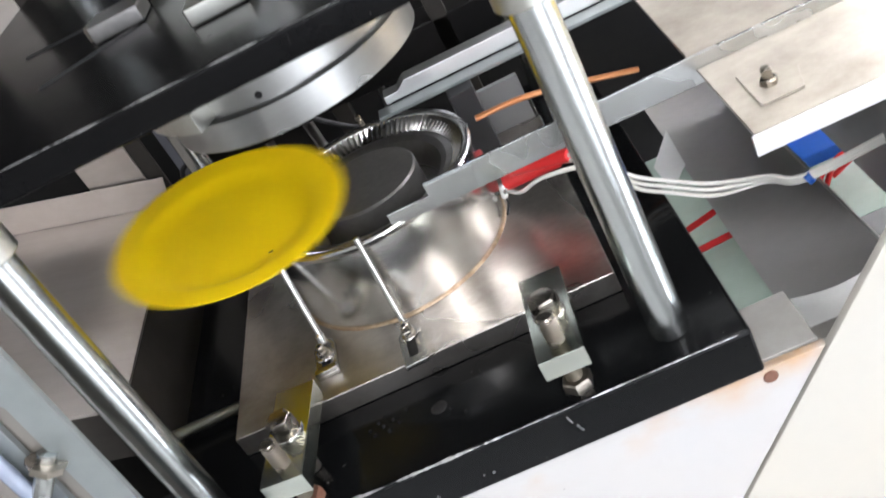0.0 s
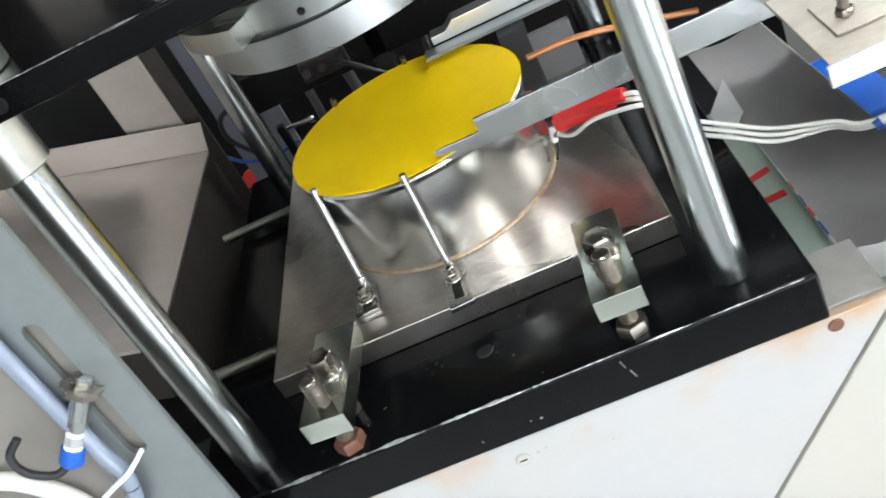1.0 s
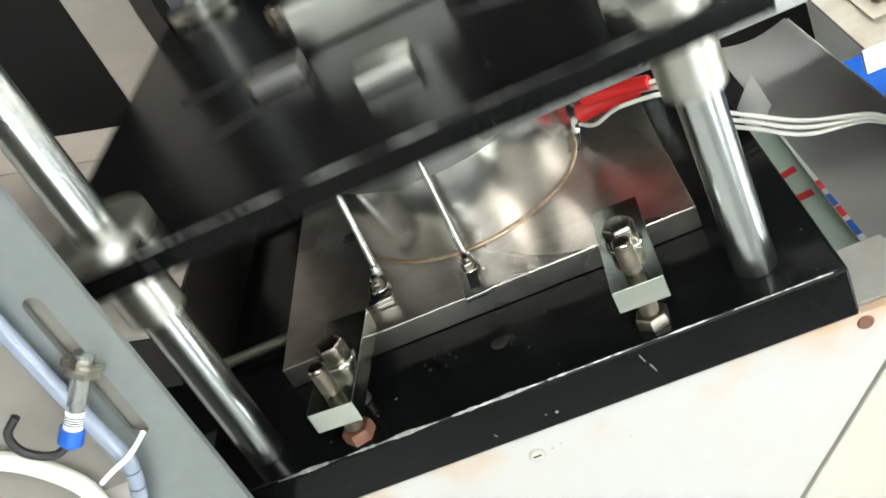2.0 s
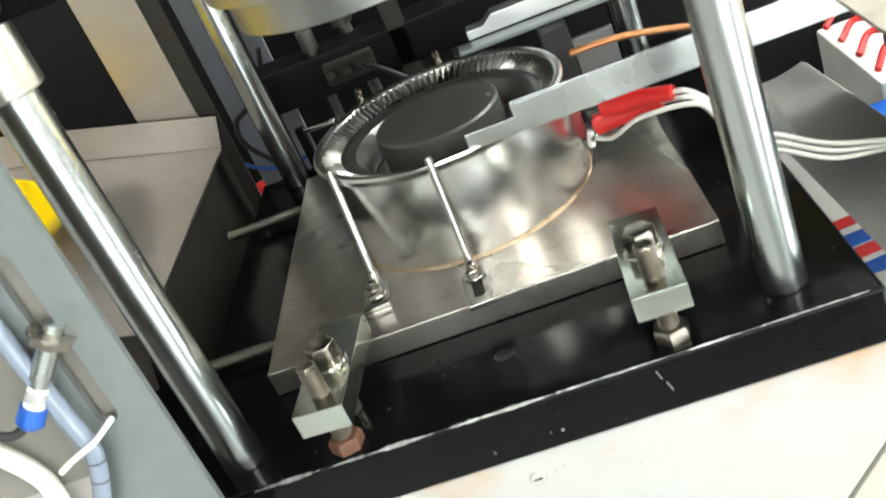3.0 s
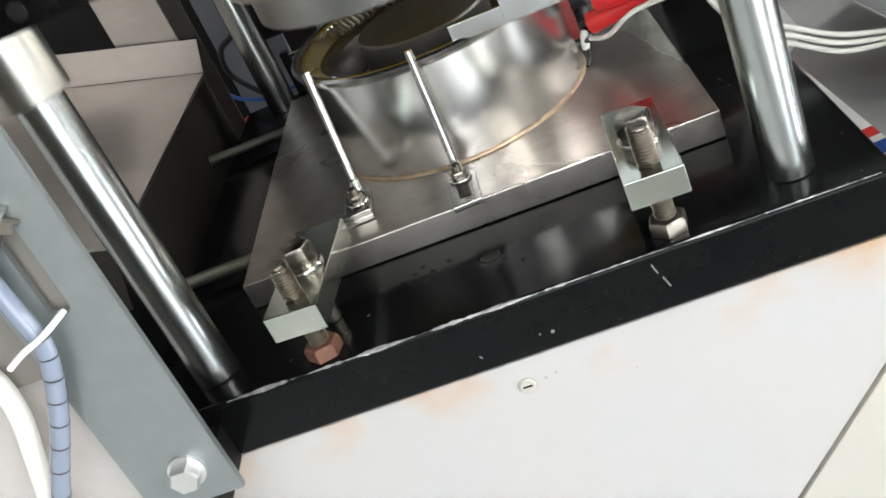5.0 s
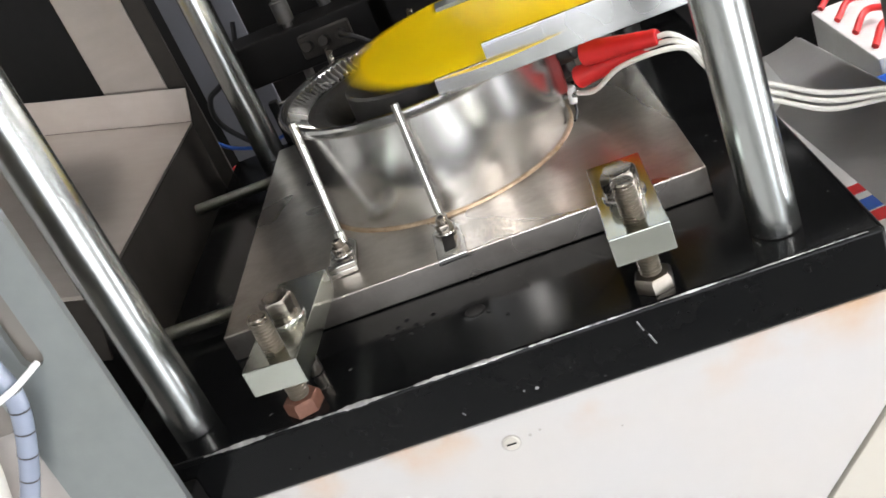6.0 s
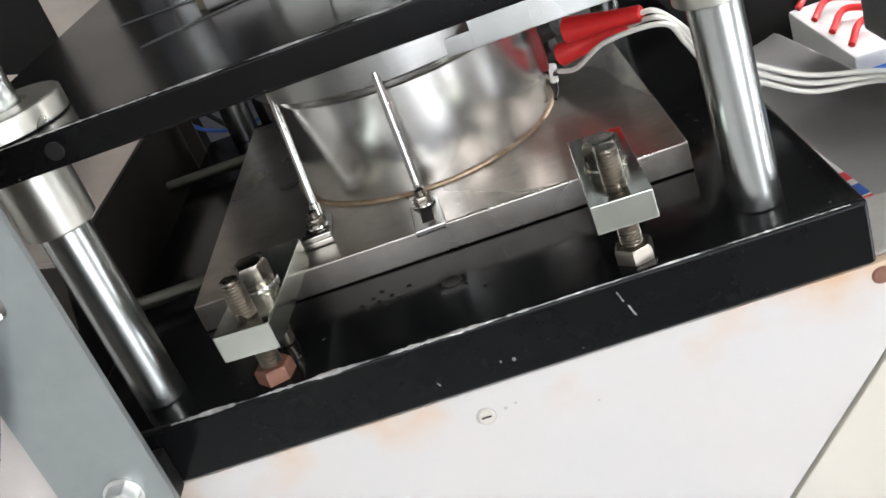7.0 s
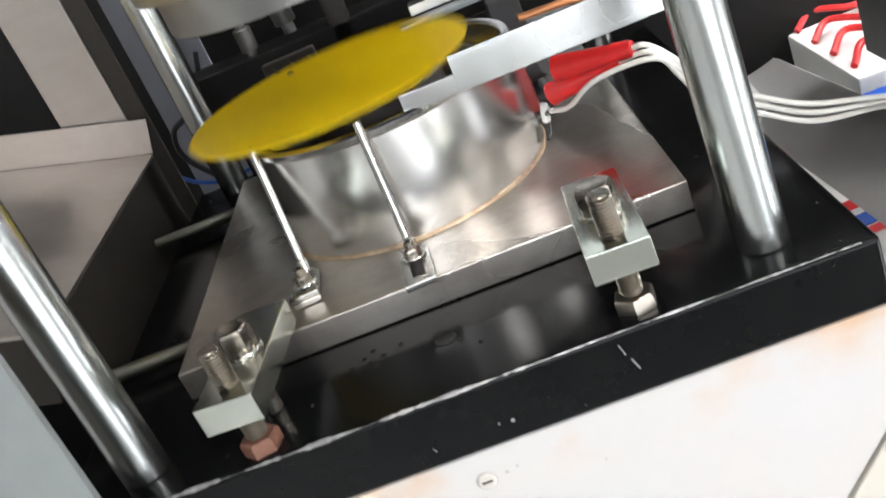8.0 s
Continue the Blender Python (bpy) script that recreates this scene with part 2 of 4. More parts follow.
def prism(bm, pts, axis, a, b, bevel=0.0):
    """A flat outline (pairs) pushed from a to b along axis 'x', 'y' or 'z'."""
    def at(p, h):
        return {"x": (h, p[0], p[1]), "y": (p[0], h, p[1]), "z": (p[0], p[1], h)}[axis]
    lo, hi = [bm.verts.new(at(p, a)) for p in pts], [bm.verts.new(at(p, b)) for p in pts]
    n = len(pts)
    faces = [bm.faces.new(lo), bm.faces.new(hi[::-1])]
    for i in range(n):
        faces.append(bm.faces.new((lo[i], hi[i], hi[(i + 1) % n], lo[(i + 1) % n])))
    bmesh.ops.recalc_face_normals(bm, faces=faces)
    if bevel:
        bmesh.ops.bevel(bm, geom=list({e for f in faces for e in f.edges}), offset=bevel, segments=2, affect="EDGES", profile=0.5)
    return bm


def lathe(bm, profile, at=(0, 0, 0), seg=64, closed=False):
    """Turn (radius, height) pairs about z."""
    rings = []
    for r, z in profile:
        if r < 1e-6:
            rings.append([bm.verts.new((at[0], at[1], at[2] + z))])
        else:
            rings.append([bm.verts.new((at[0] + r * math.cos(2 * math.pi * k / seg), at[1] + r * math.sin(2 * math.pi * k / seg), at[2] + z)) for k in range(seg)])
    pairs = list(zip(rings, rings[1:])) + ([(rings[-1], rings[0])] if closed else [])
    for a, b in pairs:
        for k in range(seg):
            j = (k + 1) % seg
            if len(a) == 1 and len(b) > 1:
                bm.faces.new((a[0], b[k], b[j]))
            elif len(b) == 1 and len(a) > 1:
                bm.faces.new((a[k], a[j], b[0]))
            elif len(a) > 1:
                bm.faces.new((a[k], a[j], b[j], b[k]))
    return bm


def rod(bm, p, q, r, seg=20, cap=0.0008):
    """A round bar from p to q with softened ends."""
    p, q = Vector(p), Vector(q)
    m = Matrix.Translation(p) @ (q - p).to_track_quat("Z", "Y").to_matrix().to_4x4()
    n, l = len(bm.verts), (q - p).length
    cap = min(cap, r * 0.5)
    lathe(bm, [(0, 0), (r - cap, 0), (r, cap), (r, l - cap), (r - cap, l), (0, l)], seg=seg)
    bm.verts.ensure_lookup_table()
    bmesh.ops.transform(bm, matrix=m, verts=bm.verts[n:])
    return bm


def thread(bm, p, q, r, pitch=0.0018, seg=16):
    """A threaded bar: ridges along its length."""
    p, q = Vector(p), Vector(q)
    m = Matrix.Translation(p) @ (q - p).to_track_quat("Z", "Y").to_matrix().to_4x4()
    n, l = len(bm.verts), (q - p).length
    prof, k = [(0, 0)], max(3, int(l / pitch))
    for i in range(k):
        prof += [(r * 0.72, l * i / k), (r * 0.97, l * (i + 0.36) / k), (r, l * (i + 0.5) / k), (r * 0.97, l * (i + 0.64) / k)]
    prof += [(r * 0.84, l), (0, l)]
    lathe(bm, prof, seg=seg)
    bm.verts.ensure_lookup_table()
    bmesh.ops.transform(bm, matrix=m, verts=bm.verts[n:])
    return bm


def hexagon(bm, at, flat, h, turn=0.0):
    """A hexagonal head standing on z, chamfered on top."""
    r = flat / math.sqrt(3)
    rings = []
    for rr, z in ((r, 0), (r, h * 0.8), (r * 0.88, h)):
        rings.append([bm.verts.new((at[0] + rr * math.cos(turn + k * math.pi / 3), at[1] + rr * math.sin(turn + k * math.pi / 3), at[2] + z)) for k in range(6)])
    for a, b in zip(rings, rings[1:]):
        for k in range(6):
            bm.faces.new((a[k], a[(k + 1) % 6], b[(k + 1) % 6], b[k]))
    bm.faces.new(rings[0][::-1])
    bm.faces.new(rings[-1])
    return bm


def smooth_line(pts, steps=8):
    """A Catmull-Rom line through pts."""
    p = [Vector(v) for v in pts]
    p = [p[0] * 2 - p[1]] + p + [p[-1] * 2 - p[-2]]
    out = []
    for i in range(1, len(p) - 2):
        for k in range(steps):
            t = k / steps
            out.append(0.5 * (2 * p[i] + (p[i + 1] - p[i - 1]) * t + (2 * p[i - 1] - 5 * p[i] + 4 * p[i + 1] - p[i + 2]) * t * t
                              + (3 * p[i] - p[i - 1] - 3 * p[i + 1] + p[i + 2]) * t ** 3))
    return out + [p[-2]]


def cable(bm, pts, r, seg=10, steps=8):
    line = smooth_line(pts, steps)
    rings, side = [], None
    for i, c in enumerate(line):
        d = (line[min(i + 1, len(line) - 1)] - line[max(i - 1, 0)]).normalized()
        if side is None:
            side = d.orthogonal().normalized()
        side = (side - d * side.dot(d)).normalized()
        up = d.cross(side)
        rings.append([bm.verts.new(c + r * (math.cos(2 * math.pi * k / seg) * side + math.sin(2 * math.pi * k / seg) * up)) for k in range(seg)])
    for a, b in zip(rings, rings[1:]):
        for k in range(seg):
            bm.faces.new((a[k], a[(k + 1) % seg], b[(k + 1) % seg], b[k]))
    bm.faces.new(rings[0][::-1])
    bm.faces.new(rings[-1])
    return bm


B = bmesh.new
WIDE = 1.042   # the dies and blanks against a 207 mm wall


def widened(profile):
    return [(r * WIDE, z) for r, z in profile]


CX, CY = 0.1935, 0.2735   # the die's axis

# ---- the room ----
ROOM = Matrix.Identity(4)
setting("floor", box(B(), -2.6, 3.2, -2.4, 2.8, -0.1, 0, 0), FLOORP, "grey painted concrete workshop floor", "floor", ROOM)
setting("ceiling", box(B(), -2.6, 3.2, -2.4, 2.8, 3.0, 3.1, 0), WALLP, "plain grey workshop ceiling", "ceiling", ROOM)
setting("wall_north", box(B(), -2.6, 3.2, 2.8, 2.9, 0, 3.0, 0), WALLP, "plain grey workshop wall", "wall", ROOM)
south = B()
for x0, x1, z0, z1 in ((-2.6, -1.2, 0, 3.0), (2.8, 3.2, 0, 3.0), (-1.2, 2.8, 0, 0.9), (-1.2, 2.8, 2.4, 3.0)):
    box(south, x0, x1, -2.5, -2.4, z0, z1, 0)
setting("wall_south", south, WALLP, "plain grey workshop wall with a window", "wall", ROOM)
fr = B()
for x0, x1, z0, z1 in ((-1.2, -1.14, 0.9, 2.4), (2.74, 2.8, 0.9, 2.4), (-1.14, 2.74, 0.9, 0.96), (-1.14, 2.74, 2.34, 2.4), (0.10, 0.16, 0.96, 2.34), (1.44, 1.5, 0.96, 2.34)):
    box(fr, x0, x1, -2.48, -2.42, z0, z1, 0.004)
setting("window_1", fr, NYLON, "white framed workshop window", "window", ROOM)
setting("wall_west", box(B(), -2.7, -2.6, -2.4, 2.8, 0, 3.0, 0), WALLP, "plain grey workshop wall", "wall", ROOM)
east = B()
for y0, y1, z0, z1 in ((-2.4, -1.3, 0, 3.0), (0.3, 2.8, 0, 3.0), (-1.3, 0.3, 0, 0.9), (-1.3, 0.3, 2.5, 3.0)):
    box(east, 3.2, 3.3, y0, y1, z0, z1, 0)
setting("wall_east", east, WALLP, "plain grey workshop wall with a window", "wall", ROOM)
fe = B()
for y0, y1, z0, z1 in ((-1.3, -1.24, 0.9, 2.5), (0.24, 0.3, 0.9, 2.5), (-1.24, 0.24, 0.9, 0.96), (-1.24, 0.24, 2.44, 2.5), (-0.53, -0.47, 0.96, 2.44)):
    box(fe, 3.22, 3.28, y0, y1, z0, z1, 0.004)
setting("window_2", fe, NYLON, "white framed workshop window", "window", ROOM)


def ceiling_light():
    ob = thing("ceiling_light", "white metal batten lamp with a glowing tube on the ceiling", "lamp", (0, 0, 3.0), group="lamps in rows", base=ROOM)
    part("housing", box(B(), -0.62, 0.62, -0.09, 0.09, -0.05, 0, 0.005), NYLON, ob)
    part("tube", box(B(), -0.6, 0.6, -0.07, 0.07, -0.085, -0.052, 0.01), TUBE, ob, "glowing white tube")
    return ob


for name, eye, target, width, watts in (("south_daylight", (0.8, -2.49, 1.65), (0.8, 0, 1.65), 3.86, 88.0), ("east_daylight", (3.29, -0.5, 1.7), (0, -0.5, 1.7), 1.46, 46.0)):
    win = bpy.data.lights.new(name, "AREA")
    win.shape, win.size, win.size_y, win.energy, win.color = "RECTANGLE", width, 1.36, watts, (0.86, 0.93, 1.0)
    wl = new(name, win)
    wl.matrix_basis = look(eye, target)
first = ceiling_light()
first.matrix_basis = pose(-1.2, -1.4, 3.0)
for x, y in ((0.4, -1.4), (2.0, -1.4), (-1.2, 0.5), (0.4, 0.5), (2.0, 0.5), (-1.2, 1.9), (0.4, 1.9), (2.0, 1.9)):
    copy_thing(first, pose(x, y, 3.0))

# ---- cabinet under the press ----
def down(x, z, d):
    """A point d metres straight down in the room from (x, z) of machine space."""
    return (x - UP.x * d, z - UP.z * d)


cab = thing("machine_cabinet", "white painted steel machine cabinet with rust stains under the press", "cabinet")
sx = 0.4885


def floor_of(x, z):
    """The height of (x, z) of machine space over the floor."""
    return 1.0 + x * UP.x + z * UP.z


front = part("front_panel", prism(B(), [(-0.056, -0.046), (sx, -0.046), down(sx, -0.046, floor_of(sx, -0.046)), down(-0.056, -0.046, floor_of(-0.056, -0.046))], "y", 0.004, 0.012, 0.0015), WHITE, cab)
part("body", prism(B(), [(-0.053, -0.09), (0.42, -0.09), down(0.42, -0.09, floor_of(0.42, -0.09)), down(-0.053, -0.09, floor_of(-0.053, -0.09))], "y", 0.0125, 0.60), CREAM, cab)
part("top_ledge", box(B(), -0.054, 0.485, 0.0125, 0.075, -0.06, -0.0445, 0.001), LEDGE, cab)
for k, (x, z, r) in enumerate(((0.193, -0.067, 0.006), (0.442, -0.055, 0.006))):
    part("rivet", rod(B(), (x, 0.005, z), (x, 0.0028, z), r, 24, 0.0012), CREAM if k == 0 else RUST, front)
    if k == 0:
        part("rivet_rim", rod(B(), (x, 0.005, z), (x, 0.0036, z), r + 0.0006, 24, 0.0003), LEDGE, front)
        part("rivet_slot", box(B(), x - 0.0032, x + 0.0032, 0.0024, 0.0032, z - 0.0006, z + 0.0006, 0), DARK, front)
for x, z, r in ((0.206, -0.0655, 0.0013), (0.213, -0.064, 0.0010), (0.262, -0.081, 0.0008)):
    part("chip", rod(B(), (x, 0.0045, z), (x, 0.0038, z), r, 9, 0.0001), LEDGE, front)
cover = thing("side_cover", "beige and pale grey painted side covers behind the slotted bar", "cover")
upper = box(B(), -0.17, 0.010, -0.0500, -0.0470, 0.088, 0.33, 0)
bmesh.ops.bevel(upper, geom=upper.edges[:], offset=0.001, segments=2, affect="EDGES")
part("upper_panel", upper, SHADED_BEIGE, cover, "beige panel in a darker, shaded tone")
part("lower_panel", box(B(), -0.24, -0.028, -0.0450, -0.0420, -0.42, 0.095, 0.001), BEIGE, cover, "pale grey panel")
side = thing("control_cabinet", "cream painted steel control cabinet beside the press", "cabinet")
c0, c1 = down(sx + 0.003, -0.046, -0.12), down(sx + 0.5, -0.046, -0.12)
part("front_panel", prism(B(), [c0, (c0[0] + 0.5 * UP.z, c0[1] - 0.5 * UP.x), down(c0[0] + 0.5 * UP.z, c0[1] - 0.5 * UP.x, floor_of(*c0)), down(*c0, floor_of(*c0))], "y", 0.003, 0.012, 0.002), CREAM, side)

part("side_panel", prism(B(), [(c0[0] + 0.02, c0[1] - 0.018), (c0[0] + 0.49 * UP.z, c0[1] - 0.004 - 0.49 * UP.x), down(c0[0] + 0.49 * UP.z, c0[1] - 0.49 * UP.x, floor_of(*c0) - 0.02), down(c0[0] + 0.02, c0[1] - 0.012, floor_of(*c0) - 0.02)], "y", 0.0125, 0.03), CREAM, side)

# ---- base plate, die plate, guide posts ----
base = thing("press_base", "glossy black enamelled press base plate with worn edges", "machine base")
part("base_plate", box(B(), -0.055, 0.44, 0.0, 0.535, -0.044, 0.0, 0.0035, 3), BLACK, base)
part("screw_hole", lathe(B(), [(0.0, 0.0004), (0.005, 0.0004), (0.0062, 0.0009), (0.0072, 0.0001)], (0.197, 0.0595, 0), 20), DARK, base)

for x, z, r in ((0.222, -0.030, 0.0013), (0.214, -0.029, 0.0007)):
    part("chip", rod(B(), (x, 0.0004, z), (x, -0.0004, z), r, 9, 0.0001), GREY, base)
for p, q, r in (((0.2915, -0.0002, -0.0075), (0.2937, -0.0002, -0.0150), 0.0005), ((0.2957, -0.0002, -0.0185), (0.2985, -0.0002, -0.0265), 0.0006), ((0.1735, -0.0002, -0.0300), (0.1750, -0.0002, -0.0325), 0.0004)):
    part("scratch", rod(B(), p, q, r, 6, 0.0002), GREY, base, "pale scratch in the enamel")
for x, y in ((0.139, 0.060), (0.147, 0.066), (0.143, 0.072), (0.152, 0.058), (0.156, 0.069), (0.135, 0.067), (0.161, 0.063), (0.149, 0.078), (0.168, 0.074), (0.218, 0.043), (0.206, 0.053)):
    part("water_drop", lathe(B(), [(0.0019, 0.0001), (0.0015, 0.0007), (0.0007, 0.001), (0, 0.0011)], (x, y, 0), 12), BLACK, base)


def worn_highlight_edge(bm, x0, x1, y, z, seed, r=0.0035, wide=1.0):
    """Bare metal and a painted highlight along a rounded edge, of uneven width."""
    count = int((x1 - x0) / 0.0018)
    prev = None
    for i in range(count + 1):
        x = x0 + (x1 - x0) * i / count
        # wider left of x = 0.24, where the drawn highlight is stronger
        n = (1.7 if x < 0.24 else 0.6) * (0.30 + 0.8 * noise.noise((x * 38, seed, 0)) + 0.4 * noise.noise((x * 260, seed, 3)))
        w = max(1.0, 30 * wide * n)
        now = [bm.verts.new((x, y + r - (r + 0.00018) * math.cos(radians(a)), z - r + (r + 0.00018) * math.sin(radians(a)))) for a in (50 + w, 50, 50 - w * 0.7)]
        if prev:
            bm.faces.new((prev[0], now[0], now[1], prev[1]))
            bm.faces.new((prev[1], now[1], now[2], prev[2]))
        prev = now
    return bm


part("worn_highlight_edge", worn_highlight_edge(B(), 0.012, 0.43, 0.0, 0.0, 2), WORN, base, "paint rubbed to bare metal with a painted edge highlight")
plate = thing("die_plate", "square ground steel die mounting plate with brown stains", "steel plate")
part("plate", box(B(), 0.0185, 0.369, 0.1015, 0.452, 0.0005, 0.0215, 0.0013, 3), PLATE, plate)


def guide_post(x, y):
    ob = thing("guide_post", "polished chrome round guide post standing on the black base", "guide post", (x, y, 0), group="guide posts")
    part("shaft", rod(B(), (0, 0, -0.001), (0, 0, 0.62), 0.0152, 48, 0.002), CHROME, ob)
    return ob


post = guide_post(0, 0.0365)
for x, y in ((0.3887, 0.0365), (-0.005, 0.503), (0.3887, 0.503)):
    copy_thing(post, PRESS @ pose(x, y, 0))

top = thing("top_plate", "black steel top plate joining the guide posts", "steel plate")
part("plate", box(B(), -0.055, 0.44, 0.0, 0.535, 0.615, 0.65, 0.003), BLACK, top)

# ---- lower die ----
die = thing("lower_die", "brushed steel paper plate forming die with a fluted dark rim", "die", (CX, CY, 0.0215))
part("die_body", lathe(B(), widened([(0, 0), (0.1035, 0), (0.1035, 0.080), (0.1045, 0.0815), (0.1065, 0.083), (0.107, 0.0865), (0.1055, 0.0885), (0.1025, 0.0888), (0.1, 0.0875), (0.098, 0.084), (0.098, 0.05), (0, 0.05)]), seg=128), STEEL, die)
ring = B()
N = 104
for k in range(N):
    a0, a1, a2 = [2 * math.pi * (k + f) / N for f in (0.0, 0.5, 1.0)]
    def pt(r, a, z):
        return ring.verts.new((r * WIDE * math.cos(a), r * WIDE * math.sin(a), z))
    o = [pt(0.0985, a0, 0.0845), pt(0.0985, a1, 0.0875), pt(0.0985, a2, 0.0845)]
    i = [pt(0.0865, a0, 0.0745), pt(0.0865, a1, 0.0790), pt(0.0865, a2, 0.0745)]
    ring.faces.new((o[0], o[1], i[1], i[0]))
    ring.faces.new((o[1], o[2], i[2], i[1]))
bmesh.ops.remove_doubles(ring, verts=ring.verts[:], dist=0.00005)
part("fluted_ring", ring, FLUTE, die, "radially fluted dark ring", smooth=False)
part("inner_ring", lathe(B(), widened([(0.0868, 0.074), (0.0862, 0.0765), (0.080, 0.0775), (0.074, 0.0745), (0.069, 0.064), (0.066, 0.056), (0.066, 0.051)]), seg=96), DIE, die, "dark polished inner ring")
part("centre_pad", lathe(B(), widened([(0.0525, 0.0505), (0.0525, 0.083), (0.051, 0.085), (0.0, 0.085)]), seg=80), PAD, die, "burnt dark central pad")
wb = lathe(B(), widened([(0.1036, 0.0024), (0.1050, 0.0019), (0.1060, 0.0001)]), seg=220)
for v in wb.verts:
    n = noise.noise(v.co * 260) * 0.0007
    v.co.x *= 1 + n * 6
    v.co.y *= 1 + n * 6
part("weld_bead", wb, WELD, die, "brown heat-tinted weld bead")
gas = B()
lathe(gas, [(0.0, 0.0), (0.0165, 0.0), (0.0178, 0.002), (0.0178, 0.008), (0.0150, 0.0095), (0.0128, 0.006), (0.0, 0.006)], seg=36)
for v in gas.verts:
    v.co.x *= 1.25
bmesh.ops.transform(gas, matrix=Matrix.Translation((0.1035, -0.006, 0.042)) @ Matrix.Rotation(radians(90), 4, "Y"), verts=gas.verts)
part("terminal_gasket", gas, GASKET, die, "dull red oval gasket")
part("terminal_bush", rod(B(), (0.105, -0.006, 0.050), (0.126, -0.018, 0.056), 0.0085, 24), RUBBER, die)
part("terminal_bush", rod(B(), (0.105, -0.002, 0.034), (0.121, -0.012, 0.040), 0.0065, 24), RUBBER, die)


def locating_rod(x, y, ang, lean, tab):
    """A thin steel rod that leans on the die's wall, with a slotted foot tab screwed to the plate."""
    ob = thing("locating_rod", "bright steel locating rod with a slotted foot tab", "stop rod", (x, y, 0.0215), (0, 0, ang), "rods round the die")
    t = B()
    prism(t, [(-0.0105, -0.040), (0.0105, -0.040), (0.0105, 0.002), (0.007, 0.009), (0.0035, 0.013), (-0.0035, 0.013), (-0.007, 0.009), (-0.0105, 0.002)], "z", 0.0005, 0.0050, 0.0009)
    foot = part("foot_tab", t, PIN, ob)
    s = B()
    prism(s, [(-0.0042, -0.030), (0.0042, -0.030), (0.0042, -0.006), (-0.0042, -0.006)], "z", 0.0051, 0.0054)
    part("slot", s, DARK, foot)
    part("washer", lathe(B(), [(0.0036, 0.0052), (0.0082, 0.0052), (0.0085, 0.0060), (0.0080, 0.0070), (0.0036, 0.0070)], (0, tab, 0), 28, True), PIN, foot)
    screw = part("screw", rod(hexagon(B(), (0, tab, 0.0071), 0.0105, 0.005), (0, tab, 0.0118), (0, tab, 0.0175), 0.0040, 16), BOLT, foot)
    part("socket", rod(B(), (0, tab, 0.0174), (0, tab, 0.0177), 0.0022, 6, 0.00005), DARK, screw)
    r = rod(B(), (0, 0.009, 0.012), (0, lean, 0.097), 0.0033, 18, 0.0012)
    rod(r, (0, 0.004, 0.0035), (0, 0.0095, 0.0145), 0.0045, 16, 0.002)
    part("rod", r, PIN, ob)
    if tab < -0.01:
        part("foot_stop", box(B(), -0.0105, 0.0105, -0.0405, -0.033, 0.0050, 0.0095, 0.0009), PIN, ob)
    return ob


locating_rod(0.1085, 0.168, 4, 0.036, -0.014)
locating_rod(0.190, 0.132, 4, 0.0295, -0.001)
for a in (86, 128):
    x, y = CX + 0.118 * math.cos(radians(a)), CY + 0.118 * math.sin(radians(a))
    ob = thing("locating_rod", "thin steel locating rod behind the die", "stop rod", (x, y, 0.0215), (0, 0, a + 90), "rods round the die")
    part("rod", rod(B(), (0, -0.012, 0.0), (0, 0.006, 0.100), 0.0031, 16), BOLT, ob)
    part("foot_nut", hexagon(B(), (0, -0.012, 0.0005), 0.011, 0.006), BOLT, ob)


# ---- clamps ----
def strap_clamp(at, ang, tilt, head_material, label):
    """A polished clamp bar with a bolt to the base and a heel screw at its front end."""
    ob = thing("strap_clamp", label, "clamp", at, (0, 0, ang), "clamps on the die plate")
    b = B()
    prism(b, [(-0.018, 0.0), (0.018, 0.0), (0.018, 0.112), (-0.018, 0.112)], "z", -0.0185, 0.0, 0.0009)
    for v in b.verts:
        v.co.z -= v.co.y * tilt
    part("clamp_bar", b, POLISHED, ob, "polished nickel bar")
    z = -0.053 * tilt
    part("washer", lathe(B(), [(0, z), (0.0135, z), (0.0138, z + 0.0012), (0.0132, z + 0.0024), (0, z + 0.0025)], (0, 0.055, 0), 32), PIN, ob)
    sp = lathe(B(), [(0.0062, z + 0.0026), (0.0112, z + 0.0026), (0.0112, z + 0.0056), (0.0062, z + 0.0056)], (0, 0.055, 0), 32, True)
    part("spring_washer", sp, BOLT, ob)
    bolt = part("clamp_bolt", hexagon(B(), (0, 0.055, z + 0.0057), 0.0205, 0.0115, 0.2), BOLT, ob)
    part("head_face", lathe(B(), [(0.0088, z + 0.0173), (0.0082, z + 0.0176), (0, z + 0.0177)], (0, 0.055, 0), 28), BOLT, bolt)
    part("bolt_shank", rod(B(), (0, 0.055, -at[2]), (0, 0.055, z - 0.010), 0.006, 16), BOLT, ob)
    heel = part("heel_screw", thread(B(), (0, 0.0185, -at[2] + 0.008), (0, 0.0185, 0.0245), 0.0068, 0.0022, 20), BOLT, ob, "threaded heel screw")
    part("heel_head", hexagon(B(), (0, 0.0185, -at[2] + 0.0003), 0.0215, 0.0095, 0.35), head_material, heel)
    return ob


strap_clamp((0.309, 0.000, 0.0495), -2, 0.055, BOLT, "nickel-plated strap clamp with bright bolts holding the die plate")
strap_clamp((0.0800, -0.002, 0.0475), -4, 0.045, RUST, "nickel-plated strap clamp with a rusty heel bolt")

# ---- adjusting rods, tray ----
for y in (0.160, 0.402):
    ob = thing("adjusting_rod", "threaded steel adjusting rod between die plate and tray", "threaded rod", (0, y, 0.0105), group="adjusting rods")
    part("rod", thread(B(), (-0.07, 0, 0), (0.0243, 0, 0), 0.0055, 0.0016), BAR, ob)

